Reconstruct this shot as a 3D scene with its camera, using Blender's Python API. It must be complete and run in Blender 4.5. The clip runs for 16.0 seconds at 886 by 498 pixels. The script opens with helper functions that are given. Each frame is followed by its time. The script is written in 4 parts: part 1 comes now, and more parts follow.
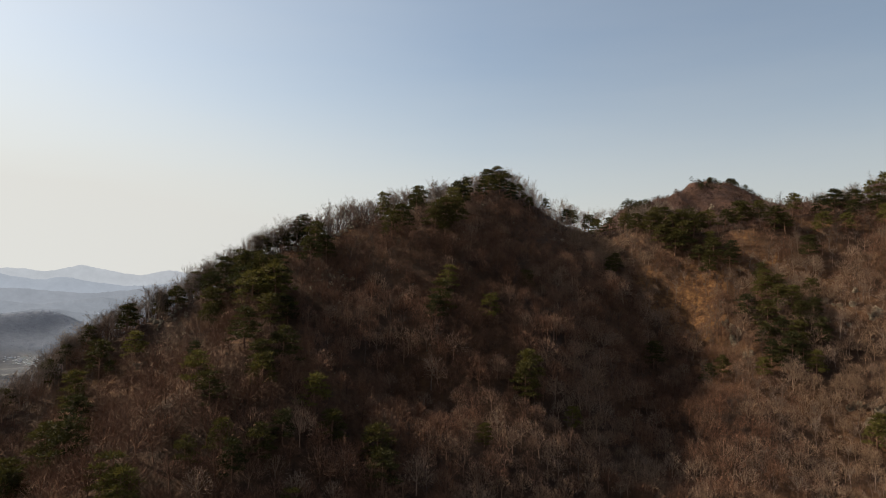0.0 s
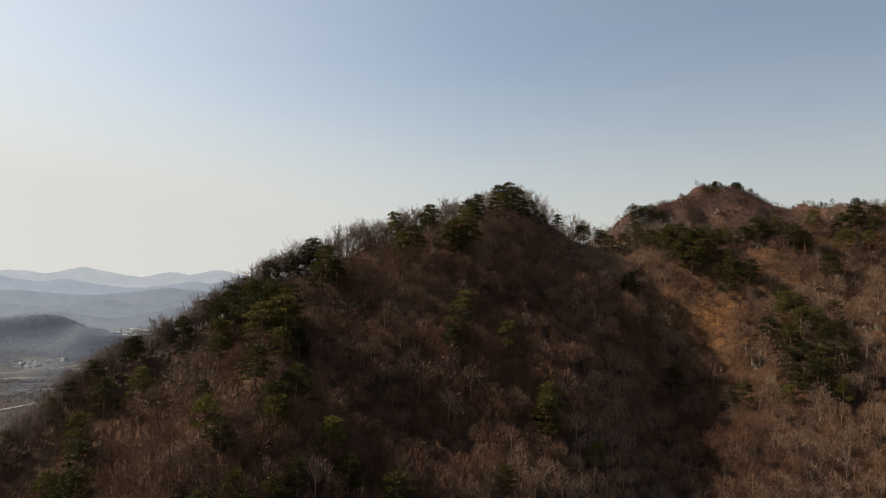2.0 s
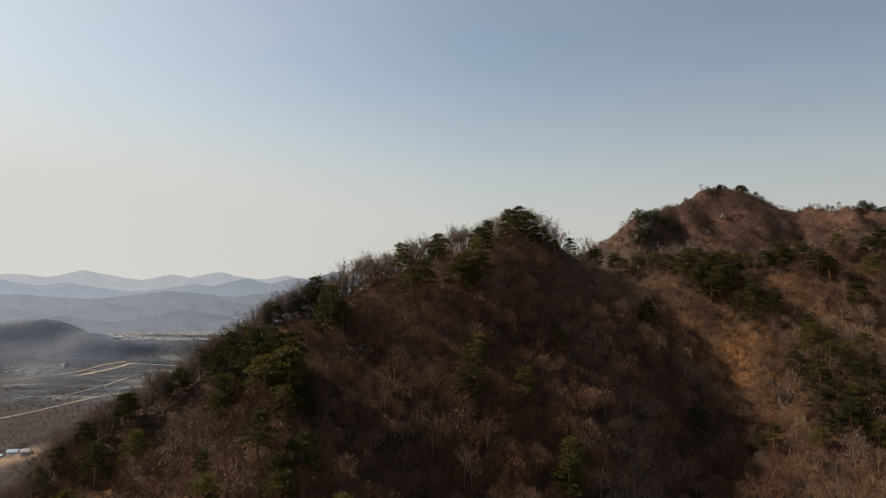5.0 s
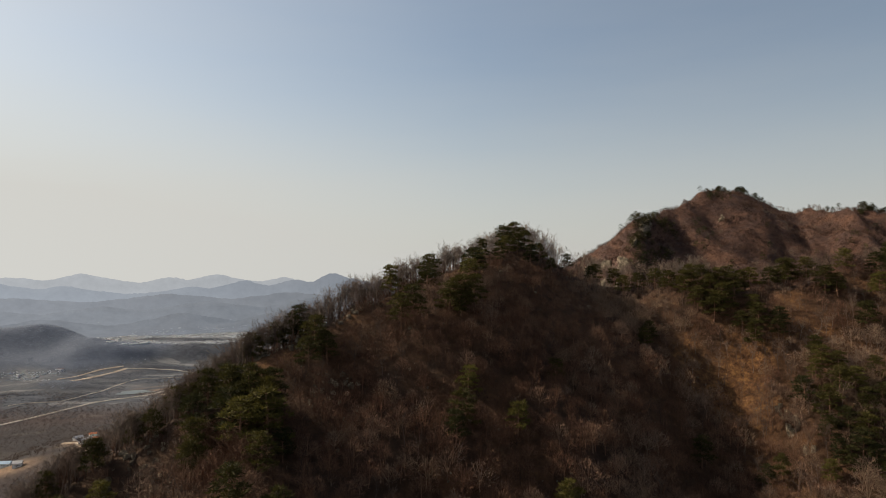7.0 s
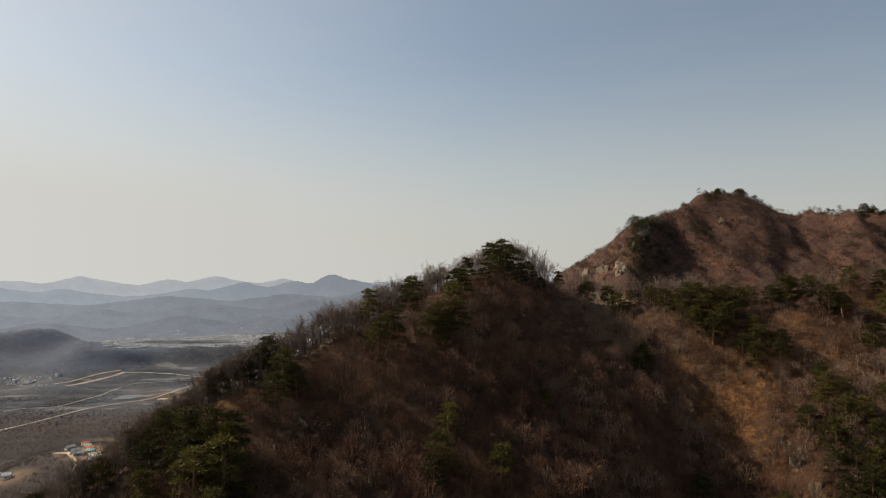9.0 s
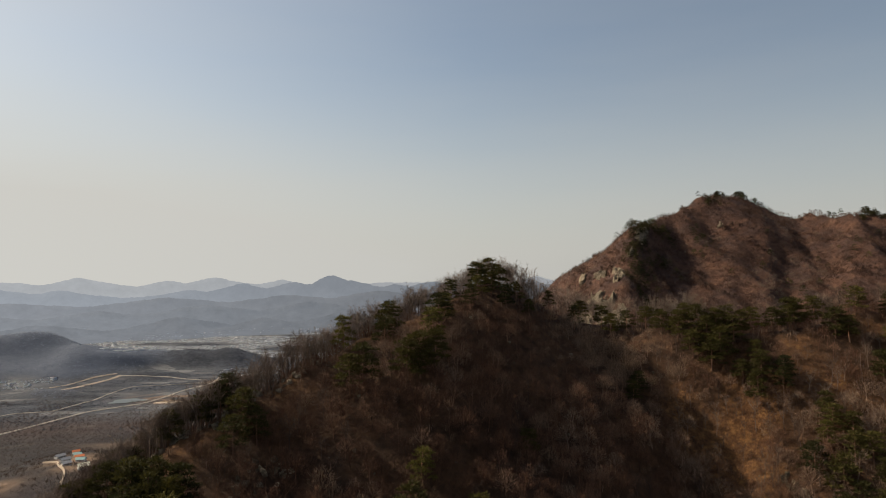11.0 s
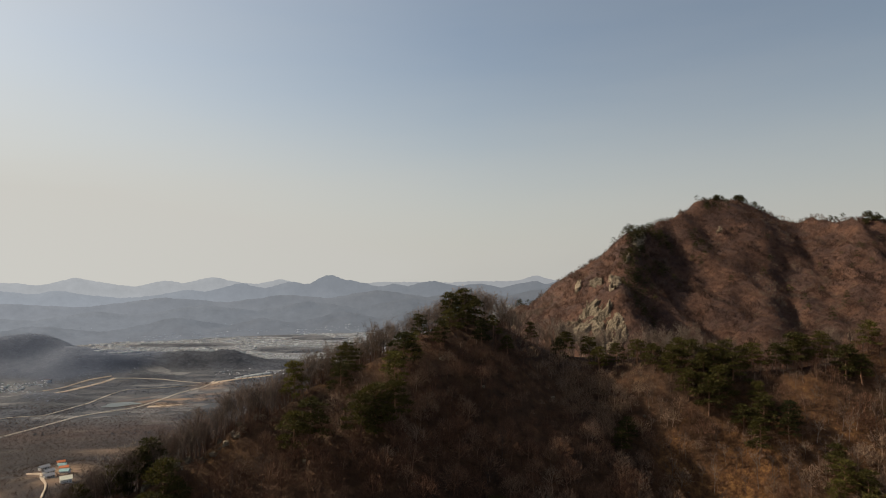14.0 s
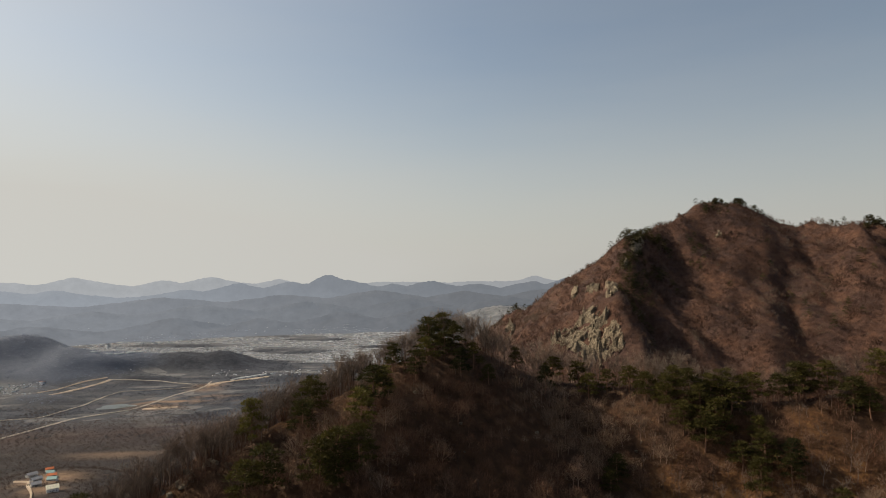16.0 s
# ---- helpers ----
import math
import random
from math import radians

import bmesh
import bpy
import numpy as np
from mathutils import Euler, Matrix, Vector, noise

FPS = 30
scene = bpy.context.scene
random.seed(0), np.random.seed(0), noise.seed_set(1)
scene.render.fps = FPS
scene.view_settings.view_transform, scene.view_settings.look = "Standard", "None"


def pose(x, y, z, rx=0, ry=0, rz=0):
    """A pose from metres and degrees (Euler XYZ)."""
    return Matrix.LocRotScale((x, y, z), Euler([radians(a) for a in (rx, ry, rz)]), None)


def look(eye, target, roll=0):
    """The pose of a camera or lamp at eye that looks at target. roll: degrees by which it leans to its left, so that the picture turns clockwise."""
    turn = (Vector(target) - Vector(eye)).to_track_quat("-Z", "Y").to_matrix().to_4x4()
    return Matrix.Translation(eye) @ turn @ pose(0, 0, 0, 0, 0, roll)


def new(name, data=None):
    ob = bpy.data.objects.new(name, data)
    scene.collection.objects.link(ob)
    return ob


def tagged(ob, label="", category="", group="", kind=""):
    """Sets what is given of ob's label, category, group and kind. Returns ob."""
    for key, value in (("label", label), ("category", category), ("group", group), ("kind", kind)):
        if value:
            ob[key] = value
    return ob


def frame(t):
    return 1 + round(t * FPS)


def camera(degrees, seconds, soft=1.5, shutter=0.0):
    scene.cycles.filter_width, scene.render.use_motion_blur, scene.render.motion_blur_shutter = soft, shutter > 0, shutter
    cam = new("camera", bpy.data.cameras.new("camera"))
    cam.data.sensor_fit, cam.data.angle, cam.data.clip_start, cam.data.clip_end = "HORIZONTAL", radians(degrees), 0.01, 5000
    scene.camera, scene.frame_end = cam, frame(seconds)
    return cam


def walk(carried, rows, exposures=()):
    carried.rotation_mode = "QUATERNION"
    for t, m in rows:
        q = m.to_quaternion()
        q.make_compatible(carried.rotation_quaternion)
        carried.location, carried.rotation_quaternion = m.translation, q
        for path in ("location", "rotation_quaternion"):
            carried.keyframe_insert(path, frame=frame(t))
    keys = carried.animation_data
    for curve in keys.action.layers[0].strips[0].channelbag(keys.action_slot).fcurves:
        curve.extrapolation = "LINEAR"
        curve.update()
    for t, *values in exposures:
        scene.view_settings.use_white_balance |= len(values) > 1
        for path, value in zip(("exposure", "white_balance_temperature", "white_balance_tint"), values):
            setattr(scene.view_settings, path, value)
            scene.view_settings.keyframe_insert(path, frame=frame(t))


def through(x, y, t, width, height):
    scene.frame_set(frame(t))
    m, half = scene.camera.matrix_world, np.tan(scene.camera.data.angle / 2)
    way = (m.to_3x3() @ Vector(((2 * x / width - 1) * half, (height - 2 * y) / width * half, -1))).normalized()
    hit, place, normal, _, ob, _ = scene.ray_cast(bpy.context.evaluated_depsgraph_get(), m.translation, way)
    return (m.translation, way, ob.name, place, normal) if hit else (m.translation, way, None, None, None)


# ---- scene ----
cam = camera(70.0, 16.0, soft=1.0)
METRES, EYE, TILT, LEAN, TURN = 80.0, 250.0, 2.5, -0.75, 0.0
ROWS = [
    (0.0, 0.0000, 0.0000, 0.0000, -0.000, 0.000, 0.000),
    (0.5, -0.0087, 0.0140, 0.0166, 0.021, 0.002, 0.041),
    (1.0, -0.0177, 0.0275, 0.0333, 0.053, -0.012, 0.067),
    (1.5, -0.0264, 0.0408, 0.0497, 0.082, 0.001, 0.077),
    (2.0, -0.0355, 0.0541, 0.0661, 0.090, 0.033, 0.116),
    (2.5, -0.0447, 0.0668, 0.0831, 0.083, 0.035, 0.158),
    (3.0, -0.0537, 0.0794, 0.1007, 0.093, 0.016, 0.220),
    (3.5, -0.0611, 0.0931, 0.1180, 0.112, 0.009, 0.268),
    (4.0, -0.0650, 0.1094, 0.1351, 0.132, -0.016, 0.375),
    (6.5, -0.0490, 0.2090, 0.2160, 0.020, -0.069, 0.942),
    (7.0, -0.0400, 0.2309, 0.2319, -0.005, -0.082, 1.056),
    (7.5, -0.0281, 0.2550, 0.2474, 0.002, -0.085, 1.173),
    (8.0, -0.0153, 0.2811, 0.2630, -0.014, -0.095, 1.252),
    (8.5, -0.0025, 0.3082, 0.2783, -0.035, -0.097, 1.307),
    (9.0, 0.0112, 0.3361, 0.2934, -0.024, -0.088, 1.365),
    (11.5, 0.0799, 0.4830, 0.3675, -0.068, -0.102, 1.531),
    (12.0, 0.0940, 0.5131, 0.3819, -0.073, -0.132, 1.550),
    (12.5, 0.1085, 0.5431, 0.3957, -0.078, -0.163, 1.562),
    (13.0, 0.1227, 0.5731, 0.4096, -0.083, -0.184, 1.573),
    (13.5, 0.1373, 0.6034, 0.4239, -0.076, -0.203, 1.572),
    (14.0, 0.1515, 0.6343, 0.4383, -0.089, -0.237, 1.573),
    (14.5, 0.1662, 0.6655, 0.4522, -0.100, -0.272, 1.565),
    (15.0, 0.1811, 0.6964, 0.4661, -0.115, -0.295, 1.560),
    (15.5, 0.1964, 0.7273, 0.4804, -0.120, -0.318, 1.549),
    (16.0, 0.2117, 0.7583, 0.4946, -0.130, -0.303, 1.517),
]
walk(cam, [(t, pose(0, 0, EYE, TILT, LEAN, TURN) @ pose(METRES * x, METRES * y, METRES * z, 90 + pitch, roll, yaw)) for t, x, y, z, yaw, pitch, roll in ROWS],
     exposures=[(0.0, 0.88, 6480, 10), (3.5, 0.75, 6500, 10), (7.0, 0.66, 6550, 10), (9.0, 0.62, 6580, 10), (12.5, 0.56, 6620, 10), (16.0, 0.54, 6650, 10)])

# ---- light: hazy winter afternoon, sun high on the left ----
SUN_TURN, SUN_RISE = 73.0, 37.0  # degrees left of straight ahead, degrees up
world = bpy.data.worlds.new("sky")
scene.world = world
world.use_nodes = True
nt = world.node_tree
sky = nt.nodes.new("ShaderNodeTexSky")
sky.sky_type, sky.sun_disc = "NISHITA", False
sky.sun_elevation, sky.sun_rotation = radians(SUN_RISE), radians(-SUN_TURN)
sky.altitude, sky.air_density, sky.dust_density, sky.ozone_density = 300, 1.0, 2.0, 0.9
# thin high haze whitens the sky, most of all low down
up = nt.nodes.new("ShaderNodeSeparateXYZ")
nt.links.new(nt.nodes.new("ShaderNodeTexCoord").outputs["Generated"], up.inputs[0])
veil = nt.nodes.new("ShaderNodeMapRange")
veil.interpolation_type = "SMOOTHSTEP"
for i, v in enumerate((0.0, 0.34, 1.0, 0.26), 1):
    veil.inputs[i].default_value = v
nt.links.new(up.outputs["Z"], veil.inputs[0])
gain = nt.nodes.new("ShaderNodeVectorMath")
gain.operation = "MULTIPLY"
gain.inputs[1].default_value = (0.0752, 0.0768, 0.0735)
nt.links.new(sky.outputs[0], gain.inputs[0])
haze = nt.nodes.new("ShaderNodeMix")
haze.data_type = "RGBA"
haze.inputs["B"].default_value = (0.372, 0.37, 0.35, 1)
# faint streaks of cirrus
stretch = nt.nodes.new("ShaderNodeMapping")
stretch.inputs["Scale"].default_value = (1.2, 1.6, 7.0)
stretch.inputs["Rotation"].default_value = (0.0, 0.25, 0.0)
streak = nt.nodes.new("ShaderNodeTexNoise")
streak.inputs["Scale"].default_value, streak.inputs["Detail"].default_value = 1.6, 4
nt.links.new(up.inputs[0].links[0].from_socket, stretch.inputs[0])
nt.links.new(stretch.outputs[0], streak.inputs["Vector"])
thin = nt.nodes.new("ShaderNodeMath")
thin.operation, thin.use_clamp = "MULTIPLY_ADD", True
thin.inputs[1].default_value = 0.22
lower = nt.nodes.new("ShaderNodeMath")
lower.operation = "SUBTRACT"
lower.inputs[1].default_value = 0.11
nt.links.new(veil.outputs[0], lower.inputs[0])
nt.links.new(streak.outputs["Fac"], thin.inputs[0])
nt.links.new(lower.outputs[0], thin.inputs[2])
side = nt.nodes.new("ShaderNodeMapRange")  # the haze is thicker towards the sun
for i, v in enumerate((-0.6, 0.05, 0.26, -0.06), 1):
    side.inputs[i].default_value = v
nt.links.new(up.outputs["X"], side.inputs[0])
thick = nt.nodes.new("ShaderNodeMath")
thick.operation, thick.use_clamp = "ADD", True
nt.links.new(thin.outputs[0], thick.inputs[0])
nt.links.new(side.outputs[0], thick.inputs[1])
nt.links.new(thick.outputs[0], haze.inputs["Factor"])
nt.links.new(gain.outputs[0], haze.inputs["A"])
nt.links.new(haze.outputs["Result"], nt.nodes["Background"].inputs[0])
glare = nt.nodes.new("ShaderNodeMapRange")  # brighter on the sun's side
for i, v in enumerate((-0.6, 0.6, 1.1, 0.87), 1):
    glare.inputs[i].default_value = v
nt.links.new(up.outputs["X"], glare.inputs[0])
nt.links.new(glare.outputs[0], nt.nodes["Background"].inputs[1])
sun = new("sun", bpy.data.lights.new("sun", "SUN"))
sun.data.energy, sun.data.angle, sun.data.color = 4.7, radians(0.6), (1.0, 0.865, 0.67)
sx = -math.sin(radians(SUN_TURN)) * math.cos(radians(SUN_RISE))
sy = math.cos(radians(SUN_TURN)) * math.cos(radians(SUN_RISE))
sun.matrix_world = look((1000 * sx, 1000 * sy, 1000 * math.sin(radians(SUN_RISE))), (0, 0, 0))

# ---- terrain: ridges as tents, joined by a soft maximum ----
def waves(x, y, size, seed, turns=5):
    """Smooth noise of about -1 to 1 from sums of sines, with bumps about `size` metres across."""
    r = np.random.RandomState(seed)
    out = np.zeros(np.broadcast(x, y).shape)
    for k in range(turns):
        a, f, p = r.uniform(0, 6.28), 6.28 / size * r.uniform(0.35, 1.0), r.uniform(0, 6.28, 2)
        u = x * np.cos(a) + y * np.sin(a)
        v = -x * np.sin(a) + y * np.cos(a)
        out = out + np.sin(u * f + p[0] + 1.3 * np.sin(v * f * 0.6 + p[1]))
    return out / turns ** 0.5 * 0.8


def tent(x, y, line, drop, reach):
    """Height of a ridge along a line of (x, y, z): it falls away from it by `drop`, first steeply, then less."""
    best = np.full(np.broadcast(x, y).shape, -1e9)
    for (ax, ay, az), (bx, by, bz) in zip(line, line[1:]):
        dx, dy = bx - ax, by - ay
        s = np.clip(((x - ax) * dx + (y - ay) * dy) / (dx * dx + dy * dy), 0, 1)
        d = np.sqrt((x - ax - s * dx) ** 2 + (y - ay - s * dy) ** 2 + 9.0) - 3.0
        best = np.maximum(best, az + s * (bz - az) - drop * (1 - np.exp(-d / reach)) - 0.3 * d - d * d / 1100)
    return best


RIDGES = [  # the near hill: main ridge, front spurs, the flank across the gully
    ([(-84, 40, 194), (-72, 85, 221), (-63, 112, 233), (-47, 128, 244), (-33, 143, 253), (-12, 170, 266), (5, 186, 272), (16, 195, 275), (32, 206, 269), (52, 213, 262.6), (72, 200, 263)], 50, 90),
    ([(16, 195, 275), (0, 165, 263), (-8, 145, 253), (-16, 120, 239), (-24, 95, 226), (-30, 60, 204)], 50, 90),
    ([(52, 213, 262.6), (72, 192, 264.2), (95, 187, 266), (128, 188, 273), (175, 186, 284), (240, 170, 290)], 50, 100),
    ([(132, 188, 274), (130, 155, 254), (120, 118, 236), (104, 75, 216)], 50, 90),
    ([(-33, 143, 252), (-34, 119, 243), (-34, 105, 238), (-37, 92, 232), (-46, 60, 214)], 50, 80),
    # the high massif behind: crest and the spurs that come down from it
    ([(10, 790, 200), (60, 760, 226), (100, 735, 248), (144, 700, 270), (170, 680, 290), (195, 646, 319), (250, 690, 339), (306, 728, 367), (335, 735, 360), (365, 715, 343), (414, 671, 335), (480, 650, 330), (640, 640, 322)], 70, 200),
    ([(195, 646, 321), (168, 590, 300), (150, 550, 278), (145, 480, 238)], 50, 60),
    ([(320, 732, 357), (285, 640, 301), (262, 560, 258), (235, 470, 222)], 16, 60),
    ([(414, 671, 335), (385, 590, 298), (355, 500, 258), (330, 430, 235)], 22, 60),
    ([(520, 650, 327), (490, 560, 292), (450, 450, 250)], 22, 60),
]
MASSIF = [(-20, 40), (110, 160), (320, 480), (470, 735), (900, 640)]


def height(x, y):
    x, y = np.asarray(x, float), np.asarray(y, float)
    far = np.full(np.broadcast(x, y).shape, 1e9)
    for (ax, ay), (bx, by) in zip(MASSIF, MASSIF[1:]):
        dx, dy = bx - ax, by - ay
        s = np.clip(((x - ax) * dx + (y - ay) * dy) / (dx * dx + dy * dy), 0, 1)
        far = np.minimum(far, np.hypot(x - ax - s * dx, y - ay - s * dy))
    base = -5 + 178 * np.exp(-(far / 480) ** 2)
    base = base + np.clip((far - 300) / 700, 0, 1) * 9 * waves(x, y, 520, 3) * np.exp(-(far / 2600) ** 2)
    # low wooded hills that rise out of the valley floor
    for hx, hy, wide, deep, high in HILLS:
        base = base + high * np.exp(-((x - hx) / wide) ** 2 - ((y - hy) / deep) ** 2) * (1 + 0.18 * waves(x, y, wide * 0.7, 9))
    total = np.exp(base / 5.0 - 40)
    for line, drop, reach in RIDGES:
        total = total + np.exp(np.maximum(tent(x, y, line, drop, reach), 0) / 5.0 - 40)
    z = (np.log(total) + 40) * 5.0
    high = np.clip((z - 150) / 60, 0, 1)
    big = np.clip((y - 320) / 150, 0, 1)
    for ax, ay, bx, by in ((57, 170, 50, 150), (50, 150, 38, 125), (38, 125, 26, 95)):  # the gully
        dx, dy = bx - ax, by - ay
        s = np.clip(((x - ax) * dx + (y - ay) * dy) / (dx * dx + dy * dy), 0, 1)
        z = z - 4.5 * np.exp(-((x - ax - s * dx) ** 2 + (y - ay - s * dy) ** 2) / 170)
    for ax, ay, bx, by, deep in ((333, 655, 322, 625, 6), (322, 625, 305, 596, 9), (305, 596, 291, 558, 9), (291, 558, 268, 490, 9), (268, 662, 262, 612, 5), (235, 660, 227, 615, 4), (200, 552, 221, 524, 5), (227, 615, 214, 540, 5), (400, 610, 372, 540, 7), (372, 540, 350, 470, 9)):
        dx, dy = bx - ax, by - ay  # ravines of the massif
        s = np.clip(((x - ax) * dx + (y - ay) * dy) / (dx * dx + dy * dy), 0, 1)
        z = z - deep * np.exp(-np.hypot(x - ax - s * dx, y - ay - s * dy) / 6.5)
    for hx, hy, wide, deep, rise in SWELLS:
        z = z + rise * np.exp(-((x - hx) / wide) ** 2 - ((y - hy) / deep) ** 2)
    z = z + high * big * 7.0 * (0.5 - np.abs(waves(x * 1.7 + 0.5 * y, y * 0.35, 75, 6)))
    z = z + high * big * 4.0 * (0.5 - np.abs(waves(x * 1.6 - 0.4 * y, y * 0.45, 42, 17)))
    return z + high * (1.1 * waves(x, y, 26, 1) + 0.45 * waves(x, y, 9, 2) + big * 3.5 * waves(x, y, 75, 4))


SWELLS = [(66, 164, 13, 17, -6.5), (76, 138, 18, 15, -6.0), (92, 168, 12, 10, -4.0), (-4, 113, 13, 9, -5.0), (22, 132, 10, 10, 3.0), (-52, 94, 9, 9, 3.5), (-9, 134, 8, 7, -3.0), (-70, 122, 9, 10, 3.2), (-60, 134, 9, 10, 3.2), (-48, 146, 8, 10, 2.5), (6, 156, 6, 12, 2.5), (27, 147, 9, 12, -2.5),
          (-37, 136, 5, 5, 2.0), (-29, 145, 5, 5, 2.2), (-21, 155, 5, 5, 1.6), (-47, 122, 5, 6, 1.6), (-14, 88, 9, 9, 2.0), (-16.5, 152.5, 6, 6, 2.4), (-9, 147, 8, 7, 1.8), (-19, 143, 8, 7, 2.4), (-27, 139, 5, 5, 1.0), (30, 179, 7, 11, -1.4)]  # hollows and bulges of the near slopes
HILLS = [(-340, 620, 260, 200, 78), (-560, 760, 260, 190, 25), (-1100, 1880, 250, 260, 66), (-1425, 1795, 250, 300, 122), (-985, 1890, 120, 170, 38), (-760, 1790, 110, 50, 16), (-1500, 2250, 300, 130, 60), (-905, 1500, 120, 60, 26), (-735, 2040, 185, 90, 66), (-1050, 2150, 120, 60, 22),
         (150, 2350, 200, 230, 105), (400, 2450, 260, 260, 140)]



# ---- materials ----
def material(name, rough=0.9, metal=0.0, spec=0.2):
    m = bpy.data.materials.new(name)
    m.use_nodes = True
    b = m.node_tree.nodes["Principled BSDF"]
    b.inputs["Roughness"].default_value, b.inputs["Metallic"].default_value = rough, metal
    b.inputs["Specular IOR Level"].default_value = spec
    return m, m.node_tree.nodes, m.node_tree.links, b


def ramp(nodes, links, value, stops):
    r = nodes.new("ShaderNodeValToRGB")
    while len(r.color_ramp.elements) < len(stops):
        r.color_ramp.elements.new(0.5)
    for e, (p, c) in zip(r.color_ramp.elements, stops):
        e.position, e.color = p, (*c, 1)
    links.new(value, r.inputs[0])
    return r.outputs[0]


def noise_at(nodes, links, scale, detail=5, rough=0.6, vector=None):
    n = nodes.new("ShaderNodeTexNoise")
    n.inputs["Scale"].default_value, n.inputs["Detail"].default_value, n.inputs["Roughness"].default_value = scale, detail, rough
    if vector is None:
        vector = nodes.new("ShaderNodeNewGeometry").outputs["Position"]
    links.new(vector, n.inputs["Vector"])
    return n.outputs["Fac"]


def blend(nodes, links, fac, a, b, how="MIX"):
    x = nodes.new("ShaderNodeMix")
    x.data_type, x.blend_type = "RGBA", how
    for socket, v in ((x.inputs["Factor"], fac), (x.inputs["A"], a), (x.inputs["B"], b)):
        if isinstance(v, bpy.types.NodeSocket):
            links.new(v, socket)
        else:
            socket.default_value = v if isinstance(v, float) else (*v, 1)
    return x.outputs["Result"]


def bump(nodes, links, bsdf, value, strength, distance):
    b = nodes.new("ShaderNodeBump")
    b.inputs["Strength"].default_value, b.inputs["Distance"].default_value = strength, distance
    links.new(value, b.inputs["Height"])
    links.new(b.outputs[0], bsdf.inputs["Normal"])


def attribute(nodes, name):
    a = nodes.new("ShaderNodeAttribute")
    a.attribute_name = name
    return a.outputs["Fac"]


def ground_material():
    m, n, l, b = material("leaf_litter_and_fields")
    litter = ramp(n, l, noise_at(n, l, 0.5, 8, 0.75), [(0.3, (0.041, 0.023, 0.013)), (0.5, (0.084, 0.044, 0.024)), (0.7, (0.140, 0.076, 0.039))])
    patch = ramp(n, l, noise_at(n, l, 0.045, 4, 0.6), [(0.4, (0.75, 0.75, 0.8)), (0.62, (1.25, 1.15, 1.0))])
    litter = blend(n, l, 1.0, litter, patch, "MULTIPLY")
    straw = ramp(n, l, noise_at(n, l, 0.7, 9, 0.8), [(0.36, (0.06, 0.03, 0.015)), (0.5, (0.17, 0.078, 0.03)), (0.64, (0.34, 0.17, 0.058))])
    col = blend(n, l, attribute(n, "glade"), litter, straw)
    scrub = ramp(n, l, noise_at(n, l, 0.22, 8, 0.75), [(0.3, (0.05, 0.027, 0.021)), (0.5, (0.092, 0.049, 0.036)), (0.7, (0.14, 0.079, 0.056))])
    col = blend(n, l, attribute(n, "scrub"), col, blend(n, l, 1.0, scrub, patch, "MULTIPLY"))
    # valley floor: strips of stubble and paddy, patches of winter woodland, painted hazy blue-grey
    cells = n.new("ShaderNodeTexVoronoi")
    cells.inputs["Scale"].default_value, cells.inputs["Randomness"].default_value = 0.03, 0.9
    stretch = n.new("ShaderNodeVectorMath")
    stretch.operation = "MULTIPLY"
    stretch.inputs[1].default_value = (0.45, 1.0, 0.0)
    l.new(n.new("ShaderNodeNewGeometry").outputs["Position"], stretch.inputs[0])
    l.new(stretch.outputs[0], cells.inputs["Vector"])
    cell = n.new("ShaderNodeSeparateColor")
    l.new(cells.outputs["Color"], cell.inputs[0])
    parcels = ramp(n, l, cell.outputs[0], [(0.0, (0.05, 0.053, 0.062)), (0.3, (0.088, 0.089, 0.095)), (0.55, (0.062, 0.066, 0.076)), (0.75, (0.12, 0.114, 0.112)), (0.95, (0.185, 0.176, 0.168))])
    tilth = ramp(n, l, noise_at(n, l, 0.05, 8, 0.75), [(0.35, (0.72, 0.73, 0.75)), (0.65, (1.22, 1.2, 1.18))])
    # the blue shift of fields, wood and town ground is painted haze
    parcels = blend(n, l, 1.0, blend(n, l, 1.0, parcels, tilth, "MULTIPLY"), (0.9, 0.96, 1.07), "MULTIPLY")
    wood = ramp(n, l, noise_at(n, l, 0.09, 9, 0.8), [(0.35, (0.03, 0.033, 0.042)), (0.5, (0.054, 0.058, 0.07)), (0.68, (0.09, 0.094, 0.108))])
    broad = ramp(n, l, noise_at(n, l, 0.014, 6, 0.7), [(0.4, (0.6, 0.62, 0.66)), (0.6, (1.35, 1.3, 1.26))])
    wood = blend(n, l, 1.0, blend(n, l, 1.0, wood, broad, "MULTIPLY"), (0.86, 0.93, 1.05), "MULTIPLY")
    # side hill: haze painted in as a lighter, bluer wood colour
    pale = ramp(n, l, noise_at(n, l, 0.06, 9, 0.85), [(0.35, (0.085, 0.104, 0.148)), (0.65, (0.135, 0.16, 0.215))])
    wood = blend(n, l, attribute(n, "hazy_wood"), wood, blend(n, l, 0.22, pale, broad, "MULTIPLY"))
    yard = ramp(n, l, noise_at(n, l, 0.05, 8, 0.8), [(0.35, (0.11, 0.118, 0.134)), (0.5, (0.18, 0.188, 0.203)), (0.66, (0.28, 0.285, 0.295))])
    parcels = blend(n, l, attribute(n, "built"), parcels, yard)
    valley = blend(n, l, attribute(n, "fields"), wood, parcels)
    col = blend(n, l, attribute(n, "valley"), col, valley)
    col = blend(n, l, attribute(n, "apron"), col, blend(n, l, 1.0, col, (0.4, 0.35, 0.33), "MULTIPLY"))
    earth = ramp(n, l, noise_at(n, l, 0.12, 6, 0.7), [(0.35, (0.22, 0.13, 0.08)), (0.65, (0.4, 0.27, 0.175))])
